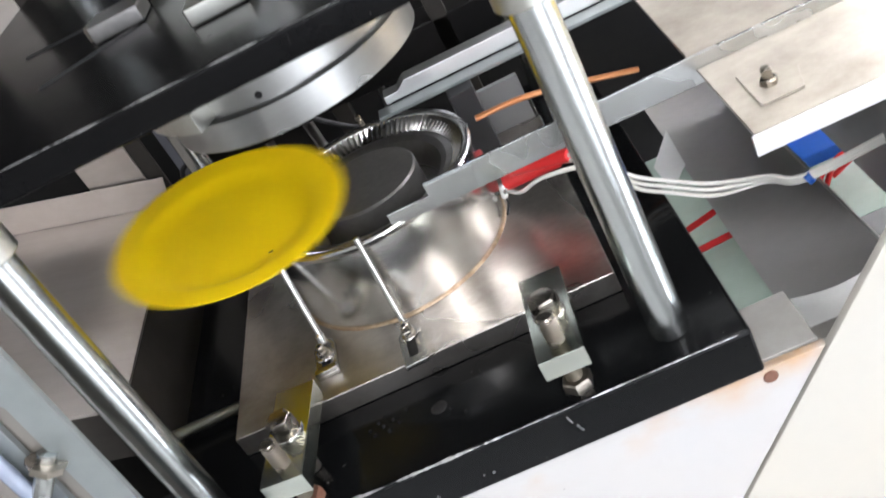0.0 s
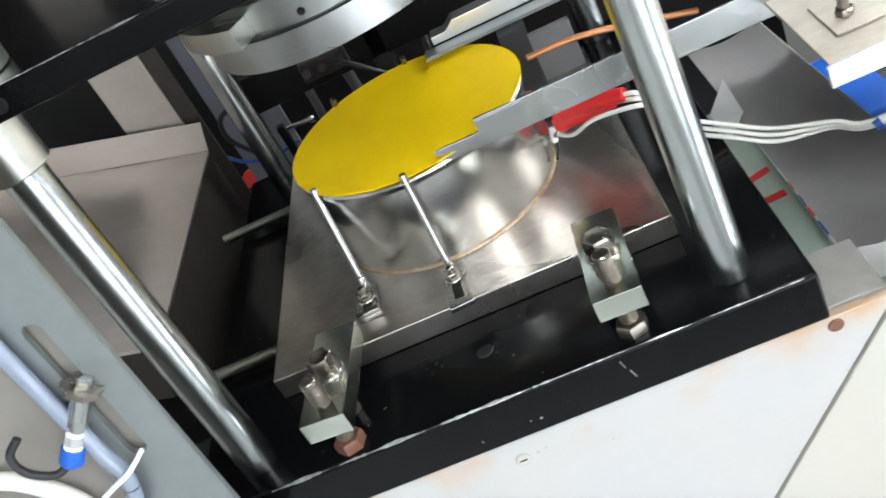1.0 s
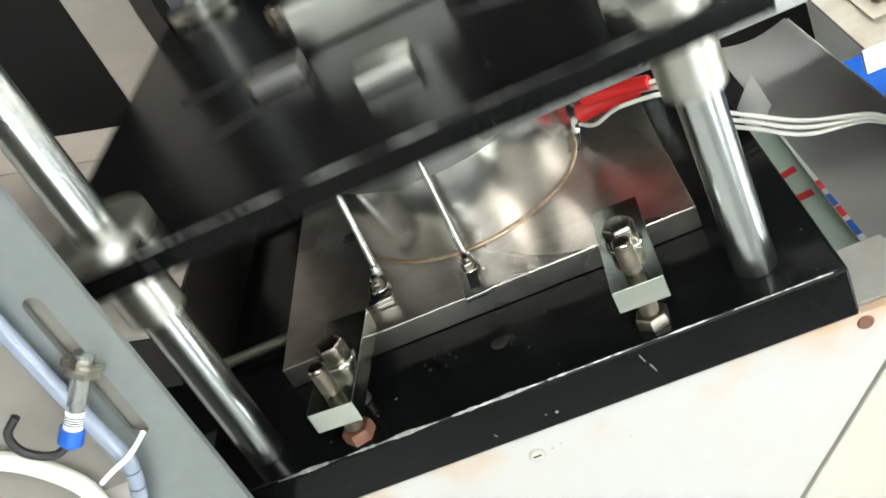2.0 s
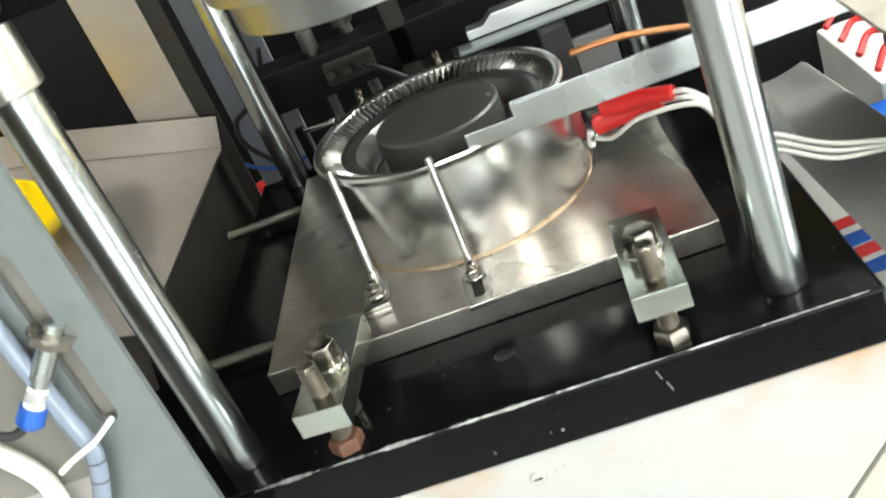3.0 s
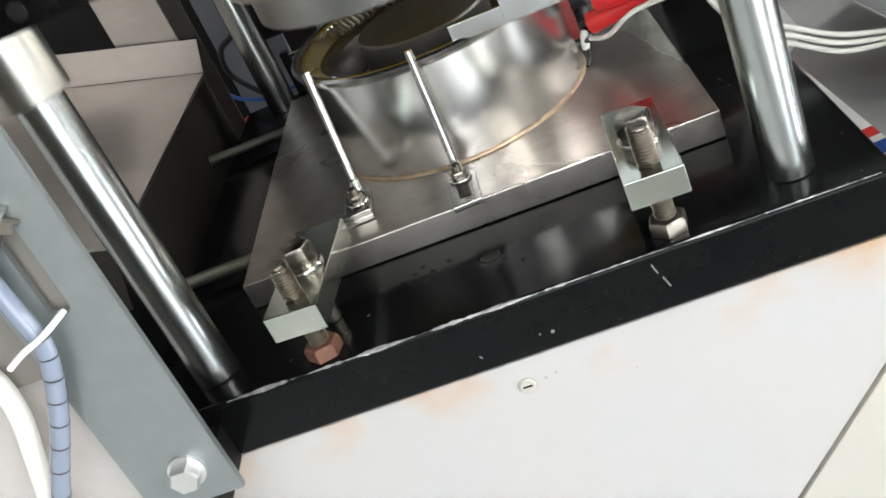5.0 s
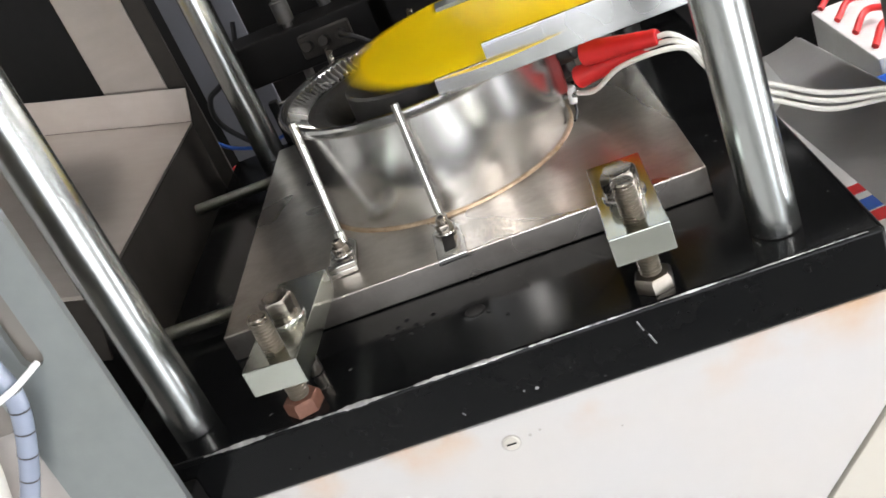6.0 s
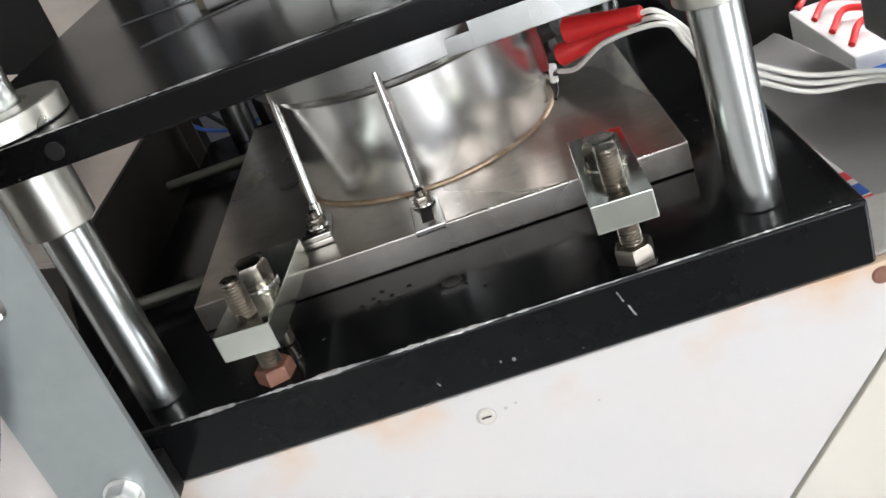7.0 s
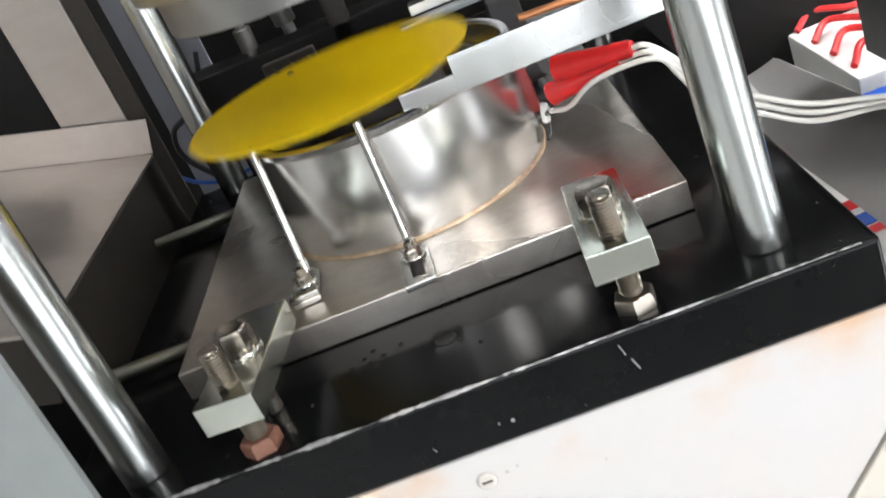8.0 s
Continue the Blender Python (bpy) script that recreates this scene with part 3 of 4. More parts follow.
tray = thing("outlet_tray", "brushed stainless outlet tray with a folded back flange", "tray", (-0.078, 0, 0.060), (0, 16, 0))
part("tray_top", box(B(), -0.80, 0.0, 0.165, 0.538, -0.004, 0.0, 0.0008), STAINLESS, tray)
part("back_flange", prism(B(), [(0.0, 0.0005), (-0.80, 0.0005), (-0.80, 0.038), (0.001, 0.038)], "y", 0.5365, 0.5385, 0.0005), GLARE_FLANGE, tray)
# walls of the same stainless, browned so the colour holds their shade
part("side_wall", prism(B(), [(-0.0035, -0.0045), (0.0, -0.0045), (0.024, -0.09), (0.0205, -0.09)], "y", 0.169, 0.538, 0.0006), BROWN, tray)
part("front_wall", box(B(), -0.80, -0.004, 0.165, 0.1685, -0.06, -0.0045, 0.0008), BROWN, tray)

under = thing("tray_frame", "dark steel frame under the outlet tray", "frame")
# near-black fill; the dark under the tray is in its colour
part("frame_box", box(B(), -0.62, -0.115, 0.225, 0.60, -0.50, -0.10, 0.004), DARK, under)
part("cross_bar", box(B(), -0.125, -0.058, 0.235, 0.60, -0.13, -0.105, 0.003), BROWN, under)

# ---- feed rails and table ----
rail = thing("front_rail", "flat steel front feed rail with a stepped end", "rail")
part("rail_bar", prism(B(), [(0.2575, 0.1325), (0.62, 0.1325), (0.62, 0.107), (0.2575, 0.107), (0.2185, 0.1075), (0.2185, 0.1205), (0.2575, 0.1205)], "y", 0.168, 0.171, 0.0006), RAIL, rail)
part("step_plate", box(B(), 0.2575, 0.30, 0.1662, 0.1678, 0.108, 0.1315, 0.0004), RAIL, rail)
rail2 = thing("back_rail", "bright aluminium back feed rail", "rail")
part("rail_bar", prism(B(), [(0.236, 0.1225), (0.62, 0.1225), (0.62, 0.139), (0.262, 0.139), (0.252, 0.131), (0.236, 0.131)], "y", 0.372, 0.392, 0.001), ALU, rail2)
part("rail_lip", box(B(), 0.225, 0.62, 0.352, 0.372, 0.1175, 0.1215, 0.0006), GALV, rail2)
part("stop_block", box(B(), 0.296, 0.322, 0.335, 0.362, 0.0225, 0.117, 0.002), RUBBER, rail2, "black stop block")

table = thing("feed_table", "worn steel feed table with a folded front edge", "feed table")
t = B()
box(t, 0.4945, 0.90, 0.0485, 0.50, 0.1175, 0.1205, 0.0006)
part("table_top", t, TABLE, table)
part("front_lip", box(B(), 0.4915, 0.90, 0.0445, 0.0483, 0.104, 0.1203, 0.0008), ALU, table, "bright folded front lip")
part("slot_plate", prism(B(), [(0.512, 0.076), (0.544, 0.076), (0.552, 0.106), (0.544, 0.128), (0.512, 0.128)], "z", 0.1208, 0.1225, 0.0004), TABLE, table)
part("slot_bolt", rod(hexagon(B(), (0.527, 0.098, 0.123), 0.012, 0.005), (0.527, 0.098, 0.127), (0.527, 0.098, 0.137), 0.004, 14), BOLT, table)
part("table_bracket", box(B(), 0.62, 0.66, 0.1, 0.45, -0.09, 0.117, 0.002), GREY, table)

# ---- heater leads ----
lead = thing("heater_leads", "white silicone heater wires with red insulating sleeves", "wires")
def sleeve(p, q, r0, r1):
    """A soft insulating sleeve, flared at p."""
    p, q = Vector(p), Vector(q)
    l = (q - p).length
    b = lathe(B(), [(r0 - 0.0012, 0.003), (r0 - 0.001, 0.0), (r0, 0.0004), (r0 * 0.86, l * 0.30), (r1 * 1.12, l * 0.62), (r1, l * 0.97), (r1 - 0.0012, l), (0.0, l)], seg=26)
    bmesh.ops.transform(b, matrix=Matrix.Translation(p) @ (q - p).to_track_quat("Z", "Y").to_matrix().to_4x4(), verts=b.verts)
    return b


part("red_sleeve", sleeve((0.325, 0.232, 0.078), (0.376, 0.198, 0.082), 0.0098, 0.0062), RED, lead)
part("red_sleeve", sleeve((0.317, 0.248, 0.056), (0.367, 0.212, 0.073), 0.0090, 0.0058), RED, lead)
part("terminal", rod(B(), (0.300, 0.272, 0.036), (0.314, 0.258, 0.040), 0.0030, 14), CHROME, lead)
part("terminal_nut", rod(B(), (0.307, 0.265, 0.031), (0.309, 0.263, 0.046), 0.0034, 12), NYLON, lead, "white ceramic terminal")
part("earth_wire", cable(B(), [(0.308, 0.263, 0.031), (0.307, 0.257, 0.026), (0.303, 0.247, 0.0235)], 0.0011), RUBBER, lead)
starts = ([(0.374, 0.199, 0.082)], [(0.365, 0.2125, 0.072)], [(0.312, 0.259, 0.040), (0.325, 0.236, 0.046), (0.347, 0.206, 0.068)])
for k, begin in enumerate(starts):
    o = 0.0068 * (2 - k)
    part("wire", cable(B(), begin + [(0.385, 0.192 - 0.005 * k, 0.075 + o * 0.5), (0.402, 0.198 + 0.003 * k, 0.048 + o), (0.418, 0.206, 0.018 + o), (0.446, 0.196, 0.003 + o), (0.480, 0.192, -0.016 + o),
                                     (0.524, 0.180 + 0.004 * k, -0.022 + o * 0.8), (0.552, 0.168, -0.023 + o * 0.4), (0.64, 0.16, -0.012 + o * 0.5)], 0.0020), WIRE, lead)
part("bundle_tie", cable(B(), [(0.551, 0.168, -0.0235), (0.554, 0.168, -0.0222), (0.557, 0.1675, -0.021)], 0.0062, 14, 3), BLUE, lead, "pale blue tape round the wires")
copper = thing("copper_tube", "orange copper tube behind the front rail", "tube")
part("tube", cable(B(), [(0.314, 0.285, 0.109), (0.36, 0.292, 0.104), (0.41, 0.300, 0.090), (0.47, 0.31, 0.07)], 0.003), ORANGE, copper)

# ---- beside the base: sheet, strip, control box ----
strip = thing("frame_strip", "pale green painted frame strip with red marks beside the base", "frame")
part("strip", box(B(), 0.40, 0.56, 0.02, 0.60, -0.216, -0.210, 0.001), MINT, strip)
for y, a in ((0.372, 0.10), (0.418, 0.35)):
    m = B()
    prism(m, [(0.455, y - a * 0.02), (0.511, y + a * 0.03), (0.511, y + 0.011 + a * 0.03), (0.455, y + 0.011 - a * 0.02)], "z", -0.2098, -0.2085)
    part("red_mark", m, RED, strip)
part("white_band", box(B(), 0.518, 0.60, 0.02, 0.60, -0.2096, -0.207, 0.0006), NYLON, strip, "white painted band")
for y0, y1, m, name in ((0.375, 0.392, RED, "red_mark"), (0.340, 0.362, BLUE, "blue_mark"), (0.318, 0.336, RED, "red_mark"), (0.282, 0.308, BLUE, "blue_mark")):
    part(name, prism(B(), [(0.5185, y0), (0.598, y0 + 0.01), (0.598, y1 + 0.01), (0.5185, y1)], "z", -0.2068, -0.2058), m, strip)
hop = thing("grey_guard", "dark grey painted sheet metal guard beside the base", "guard")
sh = B()
nx = 14
for i in range(nx + 1):
    u = i / nx
    z = -0.100 - 0.010 * math.sin(u * 3.14)
    for y in (0.080, 0.66):
        x = 0.479 + 0.033 * (y - 0.085) + 0.096 * u
        sh.verts.new((x, y, z + 0.042 - 0.15 * (y - 0.085)))
sh.verts.ensure_lookup_table()
for i in range(nx):
    sh.faces.new((sh.verts[2 * i], sh.verts[2 * i + 1], sh.verts[2 * i + 3], sh.verts[2 * i + 2]))
bmesh.ops.solidify(sh, geom=sh.faces[:], thickness=0.002)
part("sheet", sh, GUARD, hop)
part("paper_tag", prism(B(), [(0.480, 0.352), (0.476, 0.280), (0.452, 0.246), (0.449, 0.298)], "z", -0.0305, -0.0295), NYLON, hop, "white paper tag")
fe = box(B(), 0.577, 0.5795, 0.085, 0.66, -0.125, -0.1025, 0.0006)
for v in fe.verts:
    v.co.x += 0.033 * (v.co.y - 0.085)
    v.co.z += 0.042 - 0.15 * (v.co.y - 0.085)
part("folded_edge", fe, GUARD, hop)
part("corner_flap", prism(B(), [(0.483, 0.05), (0.55, 0.03), (0.575, 0.082), (0.485, 0.084)], "z", -0.104, -0.102, 0.0004), LEDGE, hop, "bent bare steel corner flap")
cb = thing("terminal_box", "blue terminal box with a grey plate and loose red wires", "electrical box", (0.60, 0.44, -0.20))
part("box", box(B(), 0.0, 0.20, 0.005, 0.16, -0.2, 0.0, 0.004), BLUE, cb)
part("grey_plate", box(B(), 0.005, 0.12, -0.12, 0.0, -0.02, -0.012, 0.001), MINT, cb)
part("bracket", box(B(), 0.03, 0.16, -0.16, -0.122, -0.06, -0.01, 0.002), GREY, cb)
for k in range(4):
    part("red_wire", cable(B(), [(0.0 + 0.02 * k, -0.09 + 0.02 * k, 0.0), (0.03 + 0.02 * k, -0.06, 0.02 + 0.01 * (k % 2)), (0.075 + 0.01 * k, -0.045 - 0.02 * k, 0.012), (0.12, -0.02 - 0.025 * k, 0.0)], 0.0032), RED, cb)
bin_ = thing("white_bin", "white plastic bin with coiled red wire", "bin", (0.675, 0.64, -0.20))
part("shell", box(B(), 0.0, 0.12, 0.0, 0.32, -0.15, 0.0, 0.004), NYLON, bin_)
for k in range(5):
    part("red_wire", cable(B(), [(0.01, 0.03 + 0.06 * k, 0.004), (0.04, 0.06 + 0.055 * k, 0.018), (0.08, 0.02 + 0.06 * k, 0.014), (0.115, 0.06 + 0.055 * k, 0.004)], 0.0045), RED, bin_)

# ---- sensor bar at the outlet ----
bar = thing("sensor_bar", "grey galvanised slotted upright bar with a bolt", "bracket", (-0.0025, -0.056, 0))
def slotted(bm):
    out = [(-0.034, -0.022), (0.025, -0.022), (0.027, 0.42), (-0.034, 0.42)]
    slot = [(-0.004 + 0.0065 * math.cos(a), 0.131 + 0.0065 * math.sin(a)) for a in [math.pi + math.pi * k / 8 for k in range(9)]]
    slot += [(-0.004 + 0.0065 * math.cos(a), 0.235 + 0.0065 * math.sin(a)) for a in [math.pi * k / 8 for k in range(9)]]
    for y in (-0.0025, 0.0025):
        vo = [bm.verts.new((x, y, z)) for x, z in out]
        vs = [bm.verts.new((x, y, z)) for x, z in slot]
        eo = [bm.edges.new((vo[i], vo[(i + 1) % 4])) for i in range(4)]
        es = [bm.edges.new((vs[i], vs[(i + 1) % len(vs)])) for i in range(len(vs))]
        bmesh.ops.triangle_fill(bm, use_beauty=True, use_dissolve=False, edges=eo + es)
        if y < 0:
            fo, fs = vo, vs
    for a, b in ((fo, vo), (fs, vs)):
        for i in range(len(a)):
            j = (i + 1) % len(a)
            bm.faces.new((a[i], a[j], b[j], b[i]))
    return bm
part("bar", slotted(B()), GALV, bar)
hb = hexagon(B(), (0, 0, 0), 0.017, 0.009)
lathe(hb, [(0.0, -0.002), (0.0115, -0.002), (0.0115, 0.0), (0.0, 0.0)], seg=24)
bmesh.ops.transform(hb, matrix=Matrix.Translation((0.001, -0.0045, 0.003)) @ Matrix.Rotation(radians(90), 4, "X"), verts=hb.verts)
part("hex_bolt", hb, ALU, bar)
part("foot_block", box(B(), -0.022, 0.004, 0.003, 0.0555, -0.0435, -0.012, 0.002), DARK, bar)

sensor = thing("proximity_sensor", "chrome proximity sensor with a blue end cap", "sensor", (-0.006, -0.062, 0.188), (0, 0, 0))
def along(bm, p, q):
    p, q = Vector(p), Vector(q)
    bmesh.ops.transform(bm, matrix=Matrix.Translation(p) @ (q - p).to_track_quat("Z", "Y").to_matrix().to_4x4(), verts=bm.verts)
    return bm
d = Vector((-0.62, -0.25, -0.74)).normalized()
part("barrel", along(lathe(B(), [(0, -0.01), (0.0065, -0.01), (0.0065, 0.024), (0.005, 0.0245), (0.005, 0.028), (0.0, 0.028)], seg=28), (0, 0, 0), d), CHROME, sensor)
part("lock_nut", along(lathe(B(), [(0, -0.001), (0.0115, -0.001), (0.0115, 0.003), (0, 0.003)], seg=6), (0, 0, 0), d), BOLT, sensor)
part("washer", along(lathe(B(), [(0, -0.004), (0.013, -0.004), (0.013, -0.002), (0, -0.002)], seg=28), (0, 0, 0), d), BOLT, sensor)
part("label_sleeve", along(lathe(B(), [(0, 0.028), (0.006, 0.028), (0.006, 0.040), (0, 0.040)], seg=28), (0, 0, 0), d), NYLON, sensor)
for k in range(4):
    part("print_mark", along(lathe(B(), [(0.00605, 0.031 + 0.0016 * k), (0.00612, 0.0311 + 0.0016 * k), (0.00612, 0.0317 + 0.0016 * k), (0.00605, 0.0318 + 0.0016 * k)], seg=28), (0, 0, 0), d), RUBBER, sensor)
part("end_cap", along(lathe(B(), [(0, 0.040), (0.0075, 0.040), (0.0078, 0.050), (0.005, 0.053), (0, 0.0535)], seg=28), (0, 0, 0), d), BLUE, sensor, "blue plastic end cap")
e = d * 0.05
part("cable", cable(B(), [e, e + Vector((-0.012, -0.004, -0.002)), e + Vector((-0.026, -0.004, 0.008)), e + Vector((-0.028, -0.002, 0.022)), e + Vector((-0.018, 0.002, 0.030))], 0.0028), RUBBER, sensor)

hose = thing("air_hose", "clear bluish pneumatic hose tied to the slotted bar", "hose")
HOSE_LINE = [(-0.028, -0.066, 0.32), (-0.026, -0.066, 0.20), (-0.022, -0.068, 0.145), (-0.020, -0.07, 0.115), (-0.038, -0.07, 0.075), (-0.066, -0.07, 0.03), (-0.10, -0.07, -0.03)]
part("hose", cable(B(), HOSE_LINE, 0.0055, 14), HOSE, hose)
fine_line = smooth_line(HOSE_LINE, 24)
for k in range(66, 136, 8):
    c, d = fine_line[k], (fine_line[k + 1] - fine_line[k]).normalized()
    part("printed_mark", cable(B(), [c, c + d * 0.0005, c + d * 0.001], 0.00565, 14, 2), RUBBER, hose)
part("zip_tie", cable(B(), [(-0.004, -0.060, 0.128), (-0.012, -0.075, 0.126), (-0.026, -0.079, 0.122), (-0.038, -0.078, 0.116)], 0.0018), NYLON, hose, "white nylon zip tie")
whose = thing("white_hose", "white flexible air hose bending down beside the bar", "hose")
part("hose", cable(B(), [(-0.13, -0.06, 0.150), (-0.095, -0.06, 0.147), (-0.068, -0.06, 0.115), (-0.064, -0.06, 0.085), (-0.078, -0.06, 0.04), (-0.10, -0.06, -0.02)], 0.0062, 14), WIRE, whose)

# ---- behind the press ----
paper = thing("white_label", "small white label on the rear upright", "label")
part("sheet", box(B(), -0.060, -0.048, 0.690, 0.692, 0.16, 0.215, 0.0004), NYLON, paper)
back = thing("back_sheet", "pale stainless upright sheet behind the tray", "sheet metal")
part("sheet", box(B(), -0.153, -0.087, 0.543, 0.547, -0.05, 0.45, 0.001), STAINLESS, back)
# side fold of the same sheet, its shade in the colour
part("folded_side", box(B(), -0.0868, -0.066, 0.545, 0.549, -0.05, 0.45, 0.001), BROWN, back, "folded side in a shaded dark brown")
dark = thing("rear_machine", "dark machine behind the press with rails and uprights", "machine")
# wide near-black sheet added to keep reflections in the base dark
part("dark_backing", box(B(), -0.9, 0.9, 0.86, 0.88, -0.5, 0.9, 0.002), DARK, dark)
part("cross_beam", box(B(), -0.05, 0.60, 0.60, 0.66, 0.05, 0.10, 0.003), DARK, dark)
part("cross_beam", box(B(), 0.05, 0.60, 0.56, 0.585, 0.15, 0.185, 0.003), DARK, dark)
for x in (-0.05, 0.14, 0.30):
    part("upright", box(B(), x, x + 0.022, 0.60, 0.62, -0.1, 0.6, 0.002), BROWN, dark)

for x0, y0, z0, x1, y1, z1, r in ((0.045, 0.62, -0.02, 0.055, 0.60, 0.40, 0.007), (0.095, 0.66, -0.02, 0.075, 0.64, 0.42, 0.009), (0.20, 0.64, 0.0, 0.24, 0.63, 0.40, 0.006)):
    ob = thing("link_rod", "dull steel link rod behind the die", "rod", group="link rods")
    part("rod", rod(B(), (x0, y0, z0), (x1, y1, z1), r * 0.8, 18), DIE, ob)
    part("collar", rod(B(), (x0 + (x1 - x0) * 0.3, y0 + (y1 - y0) * 0.3, z0 + (z1 - z0) * 0.3), (x0 + (x1 - x0) * 0.36, y0 + (y1 - y0) * 0.36, z0 + (z1 - z0) * 0.36), r * 1.4, 18), PAD, ob)
valve = thing("air_valve", "small metal air valve with fittings behind the die", "valve", (0.085, 0.60, 0.075))
part("block", box(B(), -0.03, 0.03, -0.012, 0.02, -0.012, 0.014, 0.002), BROWN, valve)
for k in range(3):
    part("fitting", rod(B(), (-0.02 + 0.02 * k, -0.012, 0.002), (-0.02 + 0.02 * k, -0.03, 0.006), 0.006, 16), BROWN, valve)
part("blue_hose", cable(B(), [(0.02, -0.03, 0.006), (0.04, -0.05, 0.0), (0.08, -0.04, -0.04), (0.12, 0.0, -0.07)], 0.003), RUBBER, valve)
wall = thing("cable_panel", "blue-grey panel with black and blue cables behind the press", "panel")
part("panel", box(B(), -0.105, -0.02, 0.70, 0.705, -0.12, 0.40, 0.001), mat("blue_grey_paint", (0.17, 0.175, 0.20), 0.45, 0, 0.06, 60), wall)
part("black_cable", cable(B(), [(-0.035, 0.66, 0.16), (-0.055, 0.65, 0.07), (-0.084, 0.65, 0.047), (-0.09, 0.66, 0.012), (-0.06, 0.66, -0.03)], 0.0035), RUBBER, wall)
part("black_cable", cable(B(), [(-0.02, 0.66, 0.12), (-0.045, 0.65, 0.04), (-0.055, 0.65, 0.0), (-0.05, 0.66, -0.05)], 0.003), RUBBER, wall)
part("blue_cable", cable(B(), [(-0.11, 0.66, -0.005), (-0.085, 0.65, -0.02), (-0.05, 0.65, -0.03), (-0.01, 0.66, -0.028)], 0.0024), BLUE, wall)
knob = thing("red_knob", "small red plastic knob behind the tray", "knob", (-0.120, 0.735, -0.082), (70, 0, 0))
part("knob", lathe(B(), [(0, -0.012), (0.012, -0.012), (0.014, 0.0), (0.012, 0.014), (0, 0.016)], seg=20), RED, knob)
part("stem", rod(B(), (0, 0, -0.05), (0, 0, -0.012), 0.006), DARK, knob)
pipe = thing("air_nozzle", "thin steel air nozzle behind the die plate", "nozzle")
part("pipe", rod(B(), (0.010, 0.556, 0.037), (0.045, 0.552, 0.036), 0.0030, 14), PIN, pipe)
part("tip", rod(B(), (0.045, 0.552, 0.036), (0.052, 0.551, 0.036), 0.0050, 14), PIN, pipe)
part("mount", box(B(), 0.003, 0.013, 0.551, 0.561, -0.5, 0.043, 0.001), DARK, pipe)
bracket = thing("rail_bracket", "worn steel bracket carrying the back rail", "bracket")
part("foot", box(B(), 0.29, 0.37, 0.40, 0.425, 0.001, 0.012, 0.001), GREY, bracket)
part("web", box(B(), 0.305, 0.365, 0.408, 0.416, 0.012, 0.075, 0.001), GREY, bracket)
part("screw", hexagon(B(), (0.298, 0.412, 0.012), 0.010, 0.006), BOLT, bracket)

# ---- moving platen with the upper die ----
platen = thing("moving_platen", "black moving press platen carrying the steel upper die", "press platen", (0, 0, 0.171))
pp = part("platen_plate", box(B(), -0.055, 0.44, 0.0, 0.535, 0.0, 0.0205, 0.0025, 3), PLATEN, platen)
for x0, y0, x1, y1 in ((0.060, 0.127, 0.135, 0.163), (0.018, 0.236, 0.085, 0.232), (0.33, 0.127, 0.26, 0.163)):
    part("slot", prism(B(), [(x0, y0), (x1, y1), (x1 - 0.001, y1 + 0.008), (x0 - 0.001, y0 + 0.008)], "z", 0.0206, 0.0211), RUBBER, pp)
for x0, y0, m in ((0.188, 0.085, BAR), (0.098, 0.168, DIE)):
    part("steel_block", box(B(), x0, x0 + 0.042, y0, y0 + 0.034, 0.0207, 0.034, 0.002), m, platen)
part("worn_highlight_edge", worn_highlight_edge(B(), -0.05, 0.435, 0.0, 0.0205, 7, 0.0025, 0.7), WORN, platen, "paint rubbed to bare metal with a painted edge highlight")
part("edge_hole", rod(B(), (0.036, -0.0006, 0.010), (0.036, 0.004, 0.010), 0.0055, 20), DARK, pp)
for x, y in ((0, 0.0365), (0.3887, 0.0365), (-0.005, 0.503), (0.3887, 0.503)):
    sl = part("guide_sleeve", lathe(B(), [(0.0153, -0.041), (0.0205, -0.041), (0.0215, -0.040), (0.0215, -0.0002), (0.0153, -0.0002)], (x, y, 0), 48), BAR, platen, "turned steel guide sleeve")
    part("flange", lathe(B(), [(0.0156, 0.0207), (0.0365, 0.0207), (0.0375, 0.0217), (0.0375, 0.0325), (0.0365, 0.0335), (0.0190, 0.0335), (0.0185, 0.031), (0.0156, 0.031)], (x, y, 0), 56), BAR, sl)
part("die_holder", lathe(B(), widened([(0.0, -0.052), (0.096, -0.052), (0.097, -0.051), (0.097, -0.0003), (0, -0.0003)]), (CX, CY, 0), 96), UPPER, platen, "turned steel die holder")
ud = part("upper_die", lathe(B(), widened([(0.0, -0.0560), (0.1086, -0.0560), (0.1087, -0.0612), (0.1090, -0.0616), (0.1098, -0.0616), (0.1102, -0.0608), (0.1102, -0.036), (0.1080, -0.035), (0.1030, -0.035), (0.1030, -0.010), (0.1015, -0.0085), (0.0975, -0.0085)]), (CX, CY, 0), 128), UPPER, platen, "turned steel upper die on springs")
part("forming_face", lathe(B(), widened([(0.0, -0.0585), (0.088, -0.0585), (0.094, -0.0575), (0.1080, -0.0567), (0.1080, -0.0562), (0.0, -0.0562)]), (CX, CY, 0), 96), PAD, ud, "dark forming face of the upper die")
part("screw_hole", rod(B(), (CX - 0.012, CY - 0.1085, -0.028), (CX - 0.012, CY - 0.098, -0.028), 0.003, 14), DARK, ud)
lug = B()
prism(lug, [(CX + 0.1069 * math.cos(a), CY + 0.1069 * math.sin(a)) for a in [radians(165 + 5 * k) for k in range(16)]]
      + [(CX + 0.129 * math.cos(a), CY + 0.129 * math.sin(a)) for a in [radians(240 - 5 * k) for k in range(16)]], "z", -0.034, -0.016, 0.001)
part("flange_segment", lug, BAR, ud, "pale steel flange segment")
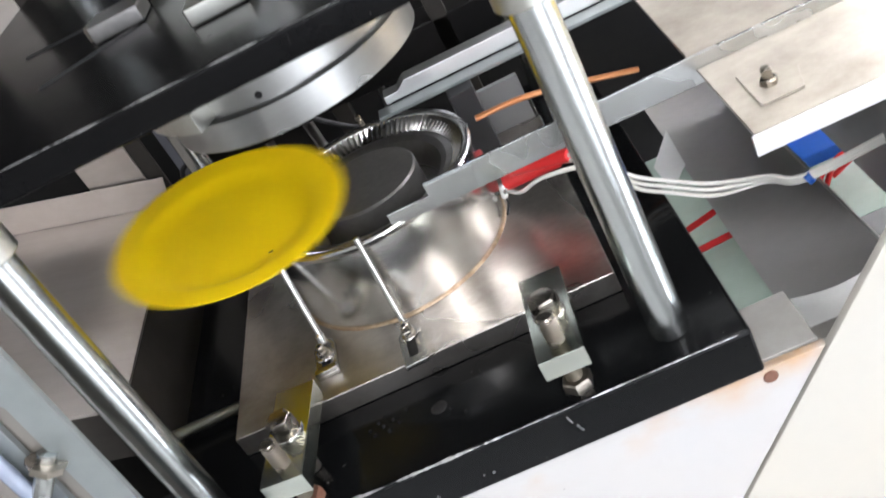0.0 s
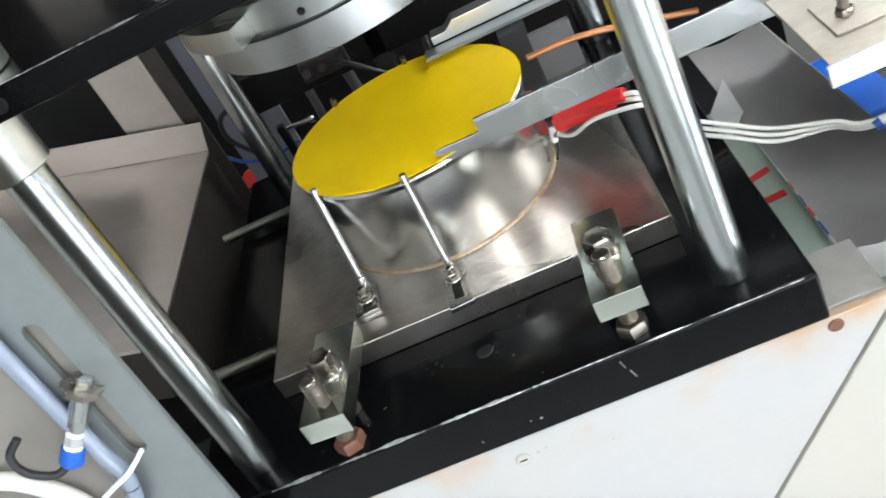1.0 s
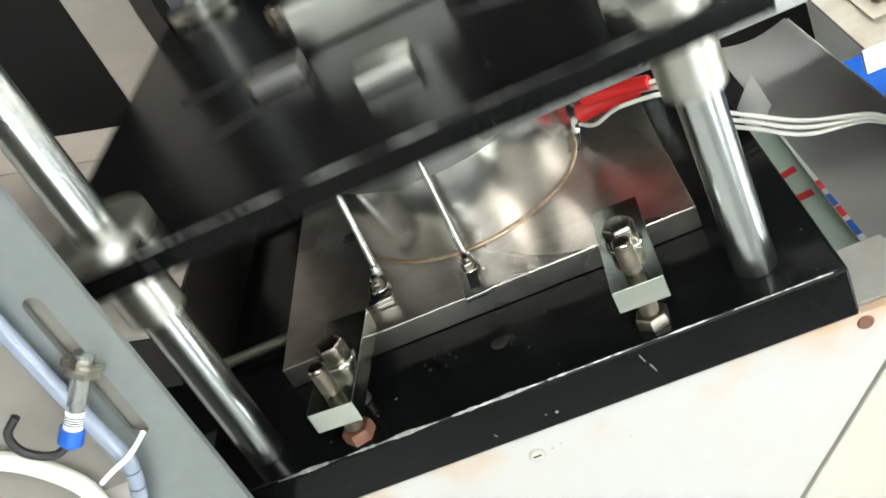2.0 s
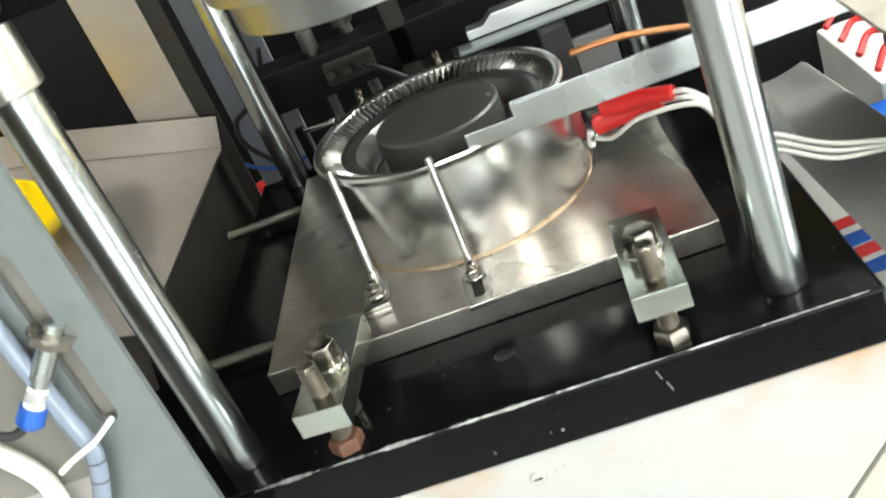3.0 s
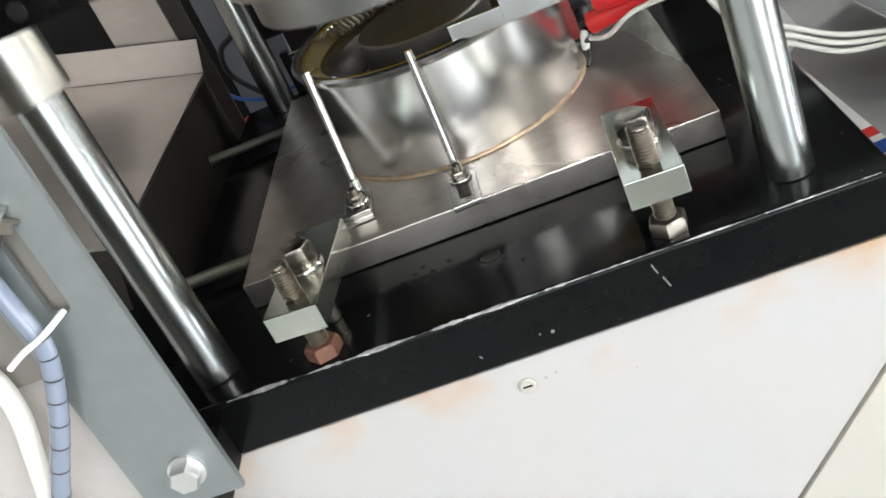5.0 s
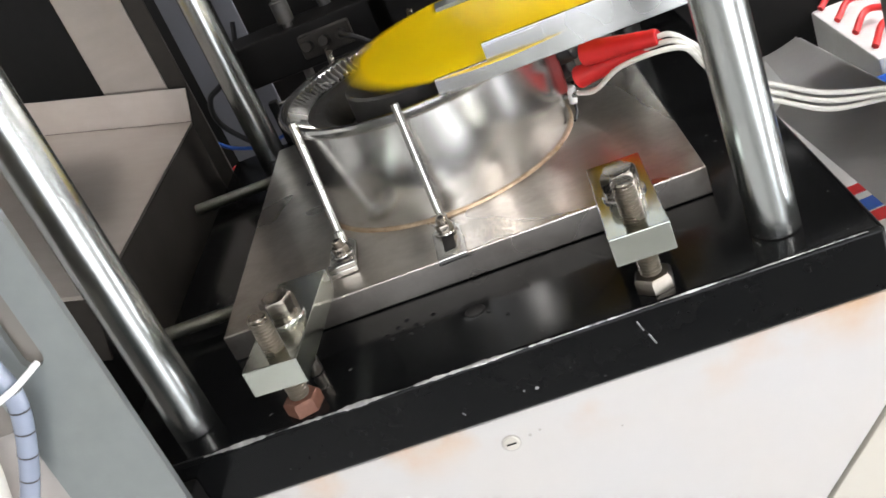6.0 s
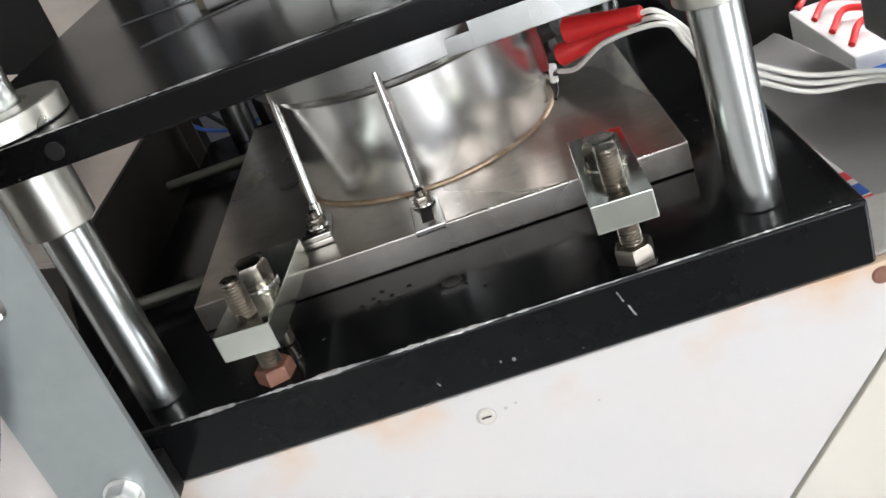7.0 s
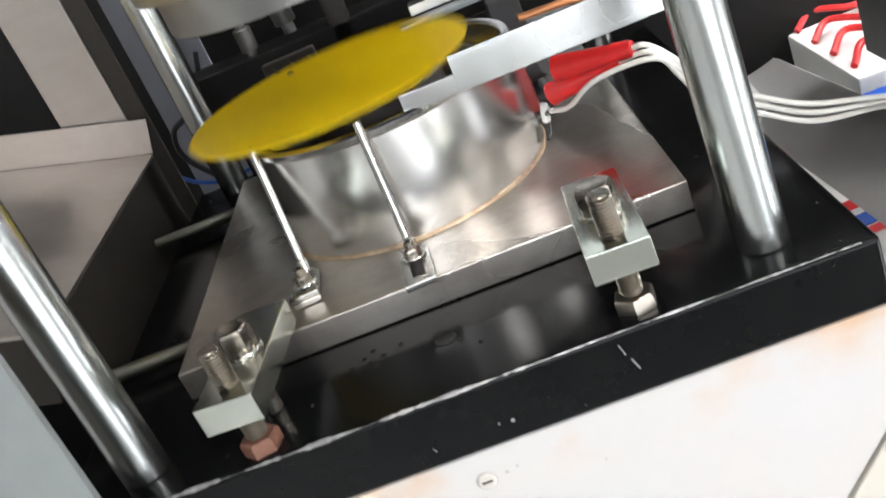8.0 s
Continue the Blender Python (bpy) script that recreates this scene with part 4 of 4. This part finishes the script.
part("clamp_lug", box(B(), CX - 0.075, CX - 0.035, CY - 0.114, CY - 0.092, -0.0075, -0.001, 0.001), BAR, platen)
part("ram_block", box(B(), CX - 0.06, CX + 0.06, CY - 0.05, CY + 0.05, 0.0207, 0.06, 0.003), BAR, platen)
part("ram", rod(B(), (CX, CY, 0.06), (CX, CY, 0.40), 0.03, 40), CHROME, platen)
for x, y in ((0.10, 0.19), (0.29, 0.19), (0.10, 0.35), (0.29, 0.35)):
    part("bolt", hexagon(B(), (x, y, 0.0207), 0.019, 0.011, 0.3), BOLT, platen)


# ---- paper plates ----
def paper_plate(label, dish=0.0016):
    """A card disc; dish is how deep its middle lies under the rim."""
    ob = thing("paper_plate", label, "paper plate", group="paper plates")
    top = [(0.0, -dish), (0.060, -dish), (0.074, -dish * 0.86), (0.082, -dish * 0.35), (0.088, -0.0001), (0.1, 0.0008), (0.1085, 0.0018)]
    p = [(r, z - 0.0007) for r, z in top] + [(r, z) for r, z in reversed(top)]
    part("card", lathe(B(), widened(p), seg=96), CARD, ob)
    return ob


plates = [paper_plate("pressed yellow paper plate dropping into the tray", 0.009), paper_plate("yellow card blank fed over the lower die"),
          paper_plate("yellow card blank fed over the lower die"), paper_plate("yellow card blank fed over the lower die")]


# ---- what moves ----
def motions():
    Z = 0.1122
    lift = [(0, 0.158), (0.3, 0.165), (1.03, 0.165), (1.1, 0.150), (1.2, 0.105), (1.3, 0.045), (1.33, 0.030), (1.43, 0.0), (1.93, 0.0), (2.03, 0.038), (2.07, 0.054), (2.3, 0.099), (2.4, 0.116),
            (2.5, 0.131), (2.6, 0.156), (2.7, 0.161), (2.9, 0.164), (3.1, 0.165), (3.73, 0.165), (3.8, 0.150), (3.9, 0.082), (3.98, 0.040), (4.0, 0.034), (4.1, 0.003), (4.2, 0.0), (4.75, 0.0),
            (4.86, 0.038), (4.9, 0.054), (5.13, 0.099), (5.33, 0.134), (5.55, 0.158), (5.8, 0.165), (6.55, 0.165), (6.62, 0.140), (6.7, 0.068), (6.78, 0.038), (6.8, 0.030), (6.9, 0.003), (7.0, 0.0), (7.58, 0.0),
            (7.66, 0.038), (7.7, 0.054), (7.8, 0.074), (7.9, 0.106), (8.0, 0.130)]
    walk(platen, [(t, PRESS @ pose(0, 0, 0.171 + z)) for t, z in lift])
    walk(ud, [(t, pose(0, 0, -min(z, 0.038))) for t, z in lift])
    seat = (CX, CY, Z)
    DROP = (-0.58, 0.355, 0.2180, 0, 16)
    wait = (0.80, CY, 0.1225)

    def at(t, x, y, z, rx=0, ry=0, rz=0):
        return (t, PRESS @ pose(x, y, z, rx, ry, rz))
    rest = (-0.60, 0.37, 0.2215, 0, 16)
    walk(plates[0], [at(0, 0.071, 0.256, 0.137, 5, 8), at(0.1, -0.026, 0.258, 0.136, 2, 10), at(0.2, -0.099, 0.268, 0.130, -3, 10), at(0.3, -0.158, 0.27, 0.128, -4, 13),
                     at(0.4, -0.268, 0.27, 0.128, 0, 16), at(0.55, -0.40, 0.30, 0.145, 0, 16), at(0.8, *rest), at(8, *rest)])
    walk(plates[1], [at(0, *wait), at(0.4, 0.60, CY, 0.1225), at(0.5, 0.432, CY, 0.1205), at(0.6, 0.266, CY, 0.1185), at(0.7, 0.2, CY, 0.1130), at(0.8, *seat), at(1.93, *seat),
                     at(2.03, *seat), at(2.07, CX, CY, Z + 0.012), at(2.3, CX, CY, Z + 0.055, 0, -1), at(2.4, CX, CY, Z + 0.070, 0, -3), at(2.5, 0.190, CY, 0.191, 0, -7), at(2.6, 0.151, CY, 0.158, 0, -30),
                     at(2.7, 0.099, 0.265, 0.128, 0, -3), at(2.8, 0.006, 0.253, 0.124, 6, 4), at(2.9, -0.104, 0.266, 0.118, -3, 8), at(3.0, -0.290, 0.330, 0.148, 0, 16), at(3.1, -0.345, 0.345, 0.155, 0, 16),
                     at(3.3, -0.45, 0.355, 0.175, 0, 16), at(3.6, -0.59, 0.36, 0.2120, 0, 16), at(8, -0.59, 0.36, 0.2120, 0, 16)])
    walk(plates[2], [at(0, *wait), at(3.0, 0.56, CY, 0.1225), at(3.1, 0.39, CY, 0.1205), at(3.2, 0.245, CY, 0.1185), at(3.3, 0.198, CY, 0.1130), at(3.4, *seat), at(4.86, *seat), at(4.9, CX, CY, Z + 0.012),
                     at(5.13, CX, CY, Z + 0.055, 0, -1), at(5.23, 0.190, CY, 0.184, 0, -7), at(5.33, 0.151, CY, 0.155, 0, -30), at(5.43, 0.099, 0.265, 0.128, 0, -3), at(5.53, 0.006, 0.25, 0.124, 5, 4), at(5.63, -0.10, 0.266, 0.118, -3, 8),
                     at(5.73, -0.235, 0.295, 0.132, 0, 16), at(5.95, -0.42, 0.33, 0.172, 0, 16), at(6.3, *DROP), at(8, *DROP)])
    walk(plates[3], [at(0, *wait), at(5.8, 0.66, CY, 0.1225), at(5.9, 0.43, CY, 0.1205), at(6.0, 0.265, CY, 0.1185), at(6.1, 0.2, CY, 0.1130), at(6.2, *seat), at(7.66, *seat), at(7.7, CX, CY, Z + 0.012),
                     at(7.8, CX, CY, Z + 0.029, 0, -1), at(7.9, 0.188, CY, 0.142, 0, -5), at(8.0, 0.163, CY, 0.1200)])


motions()
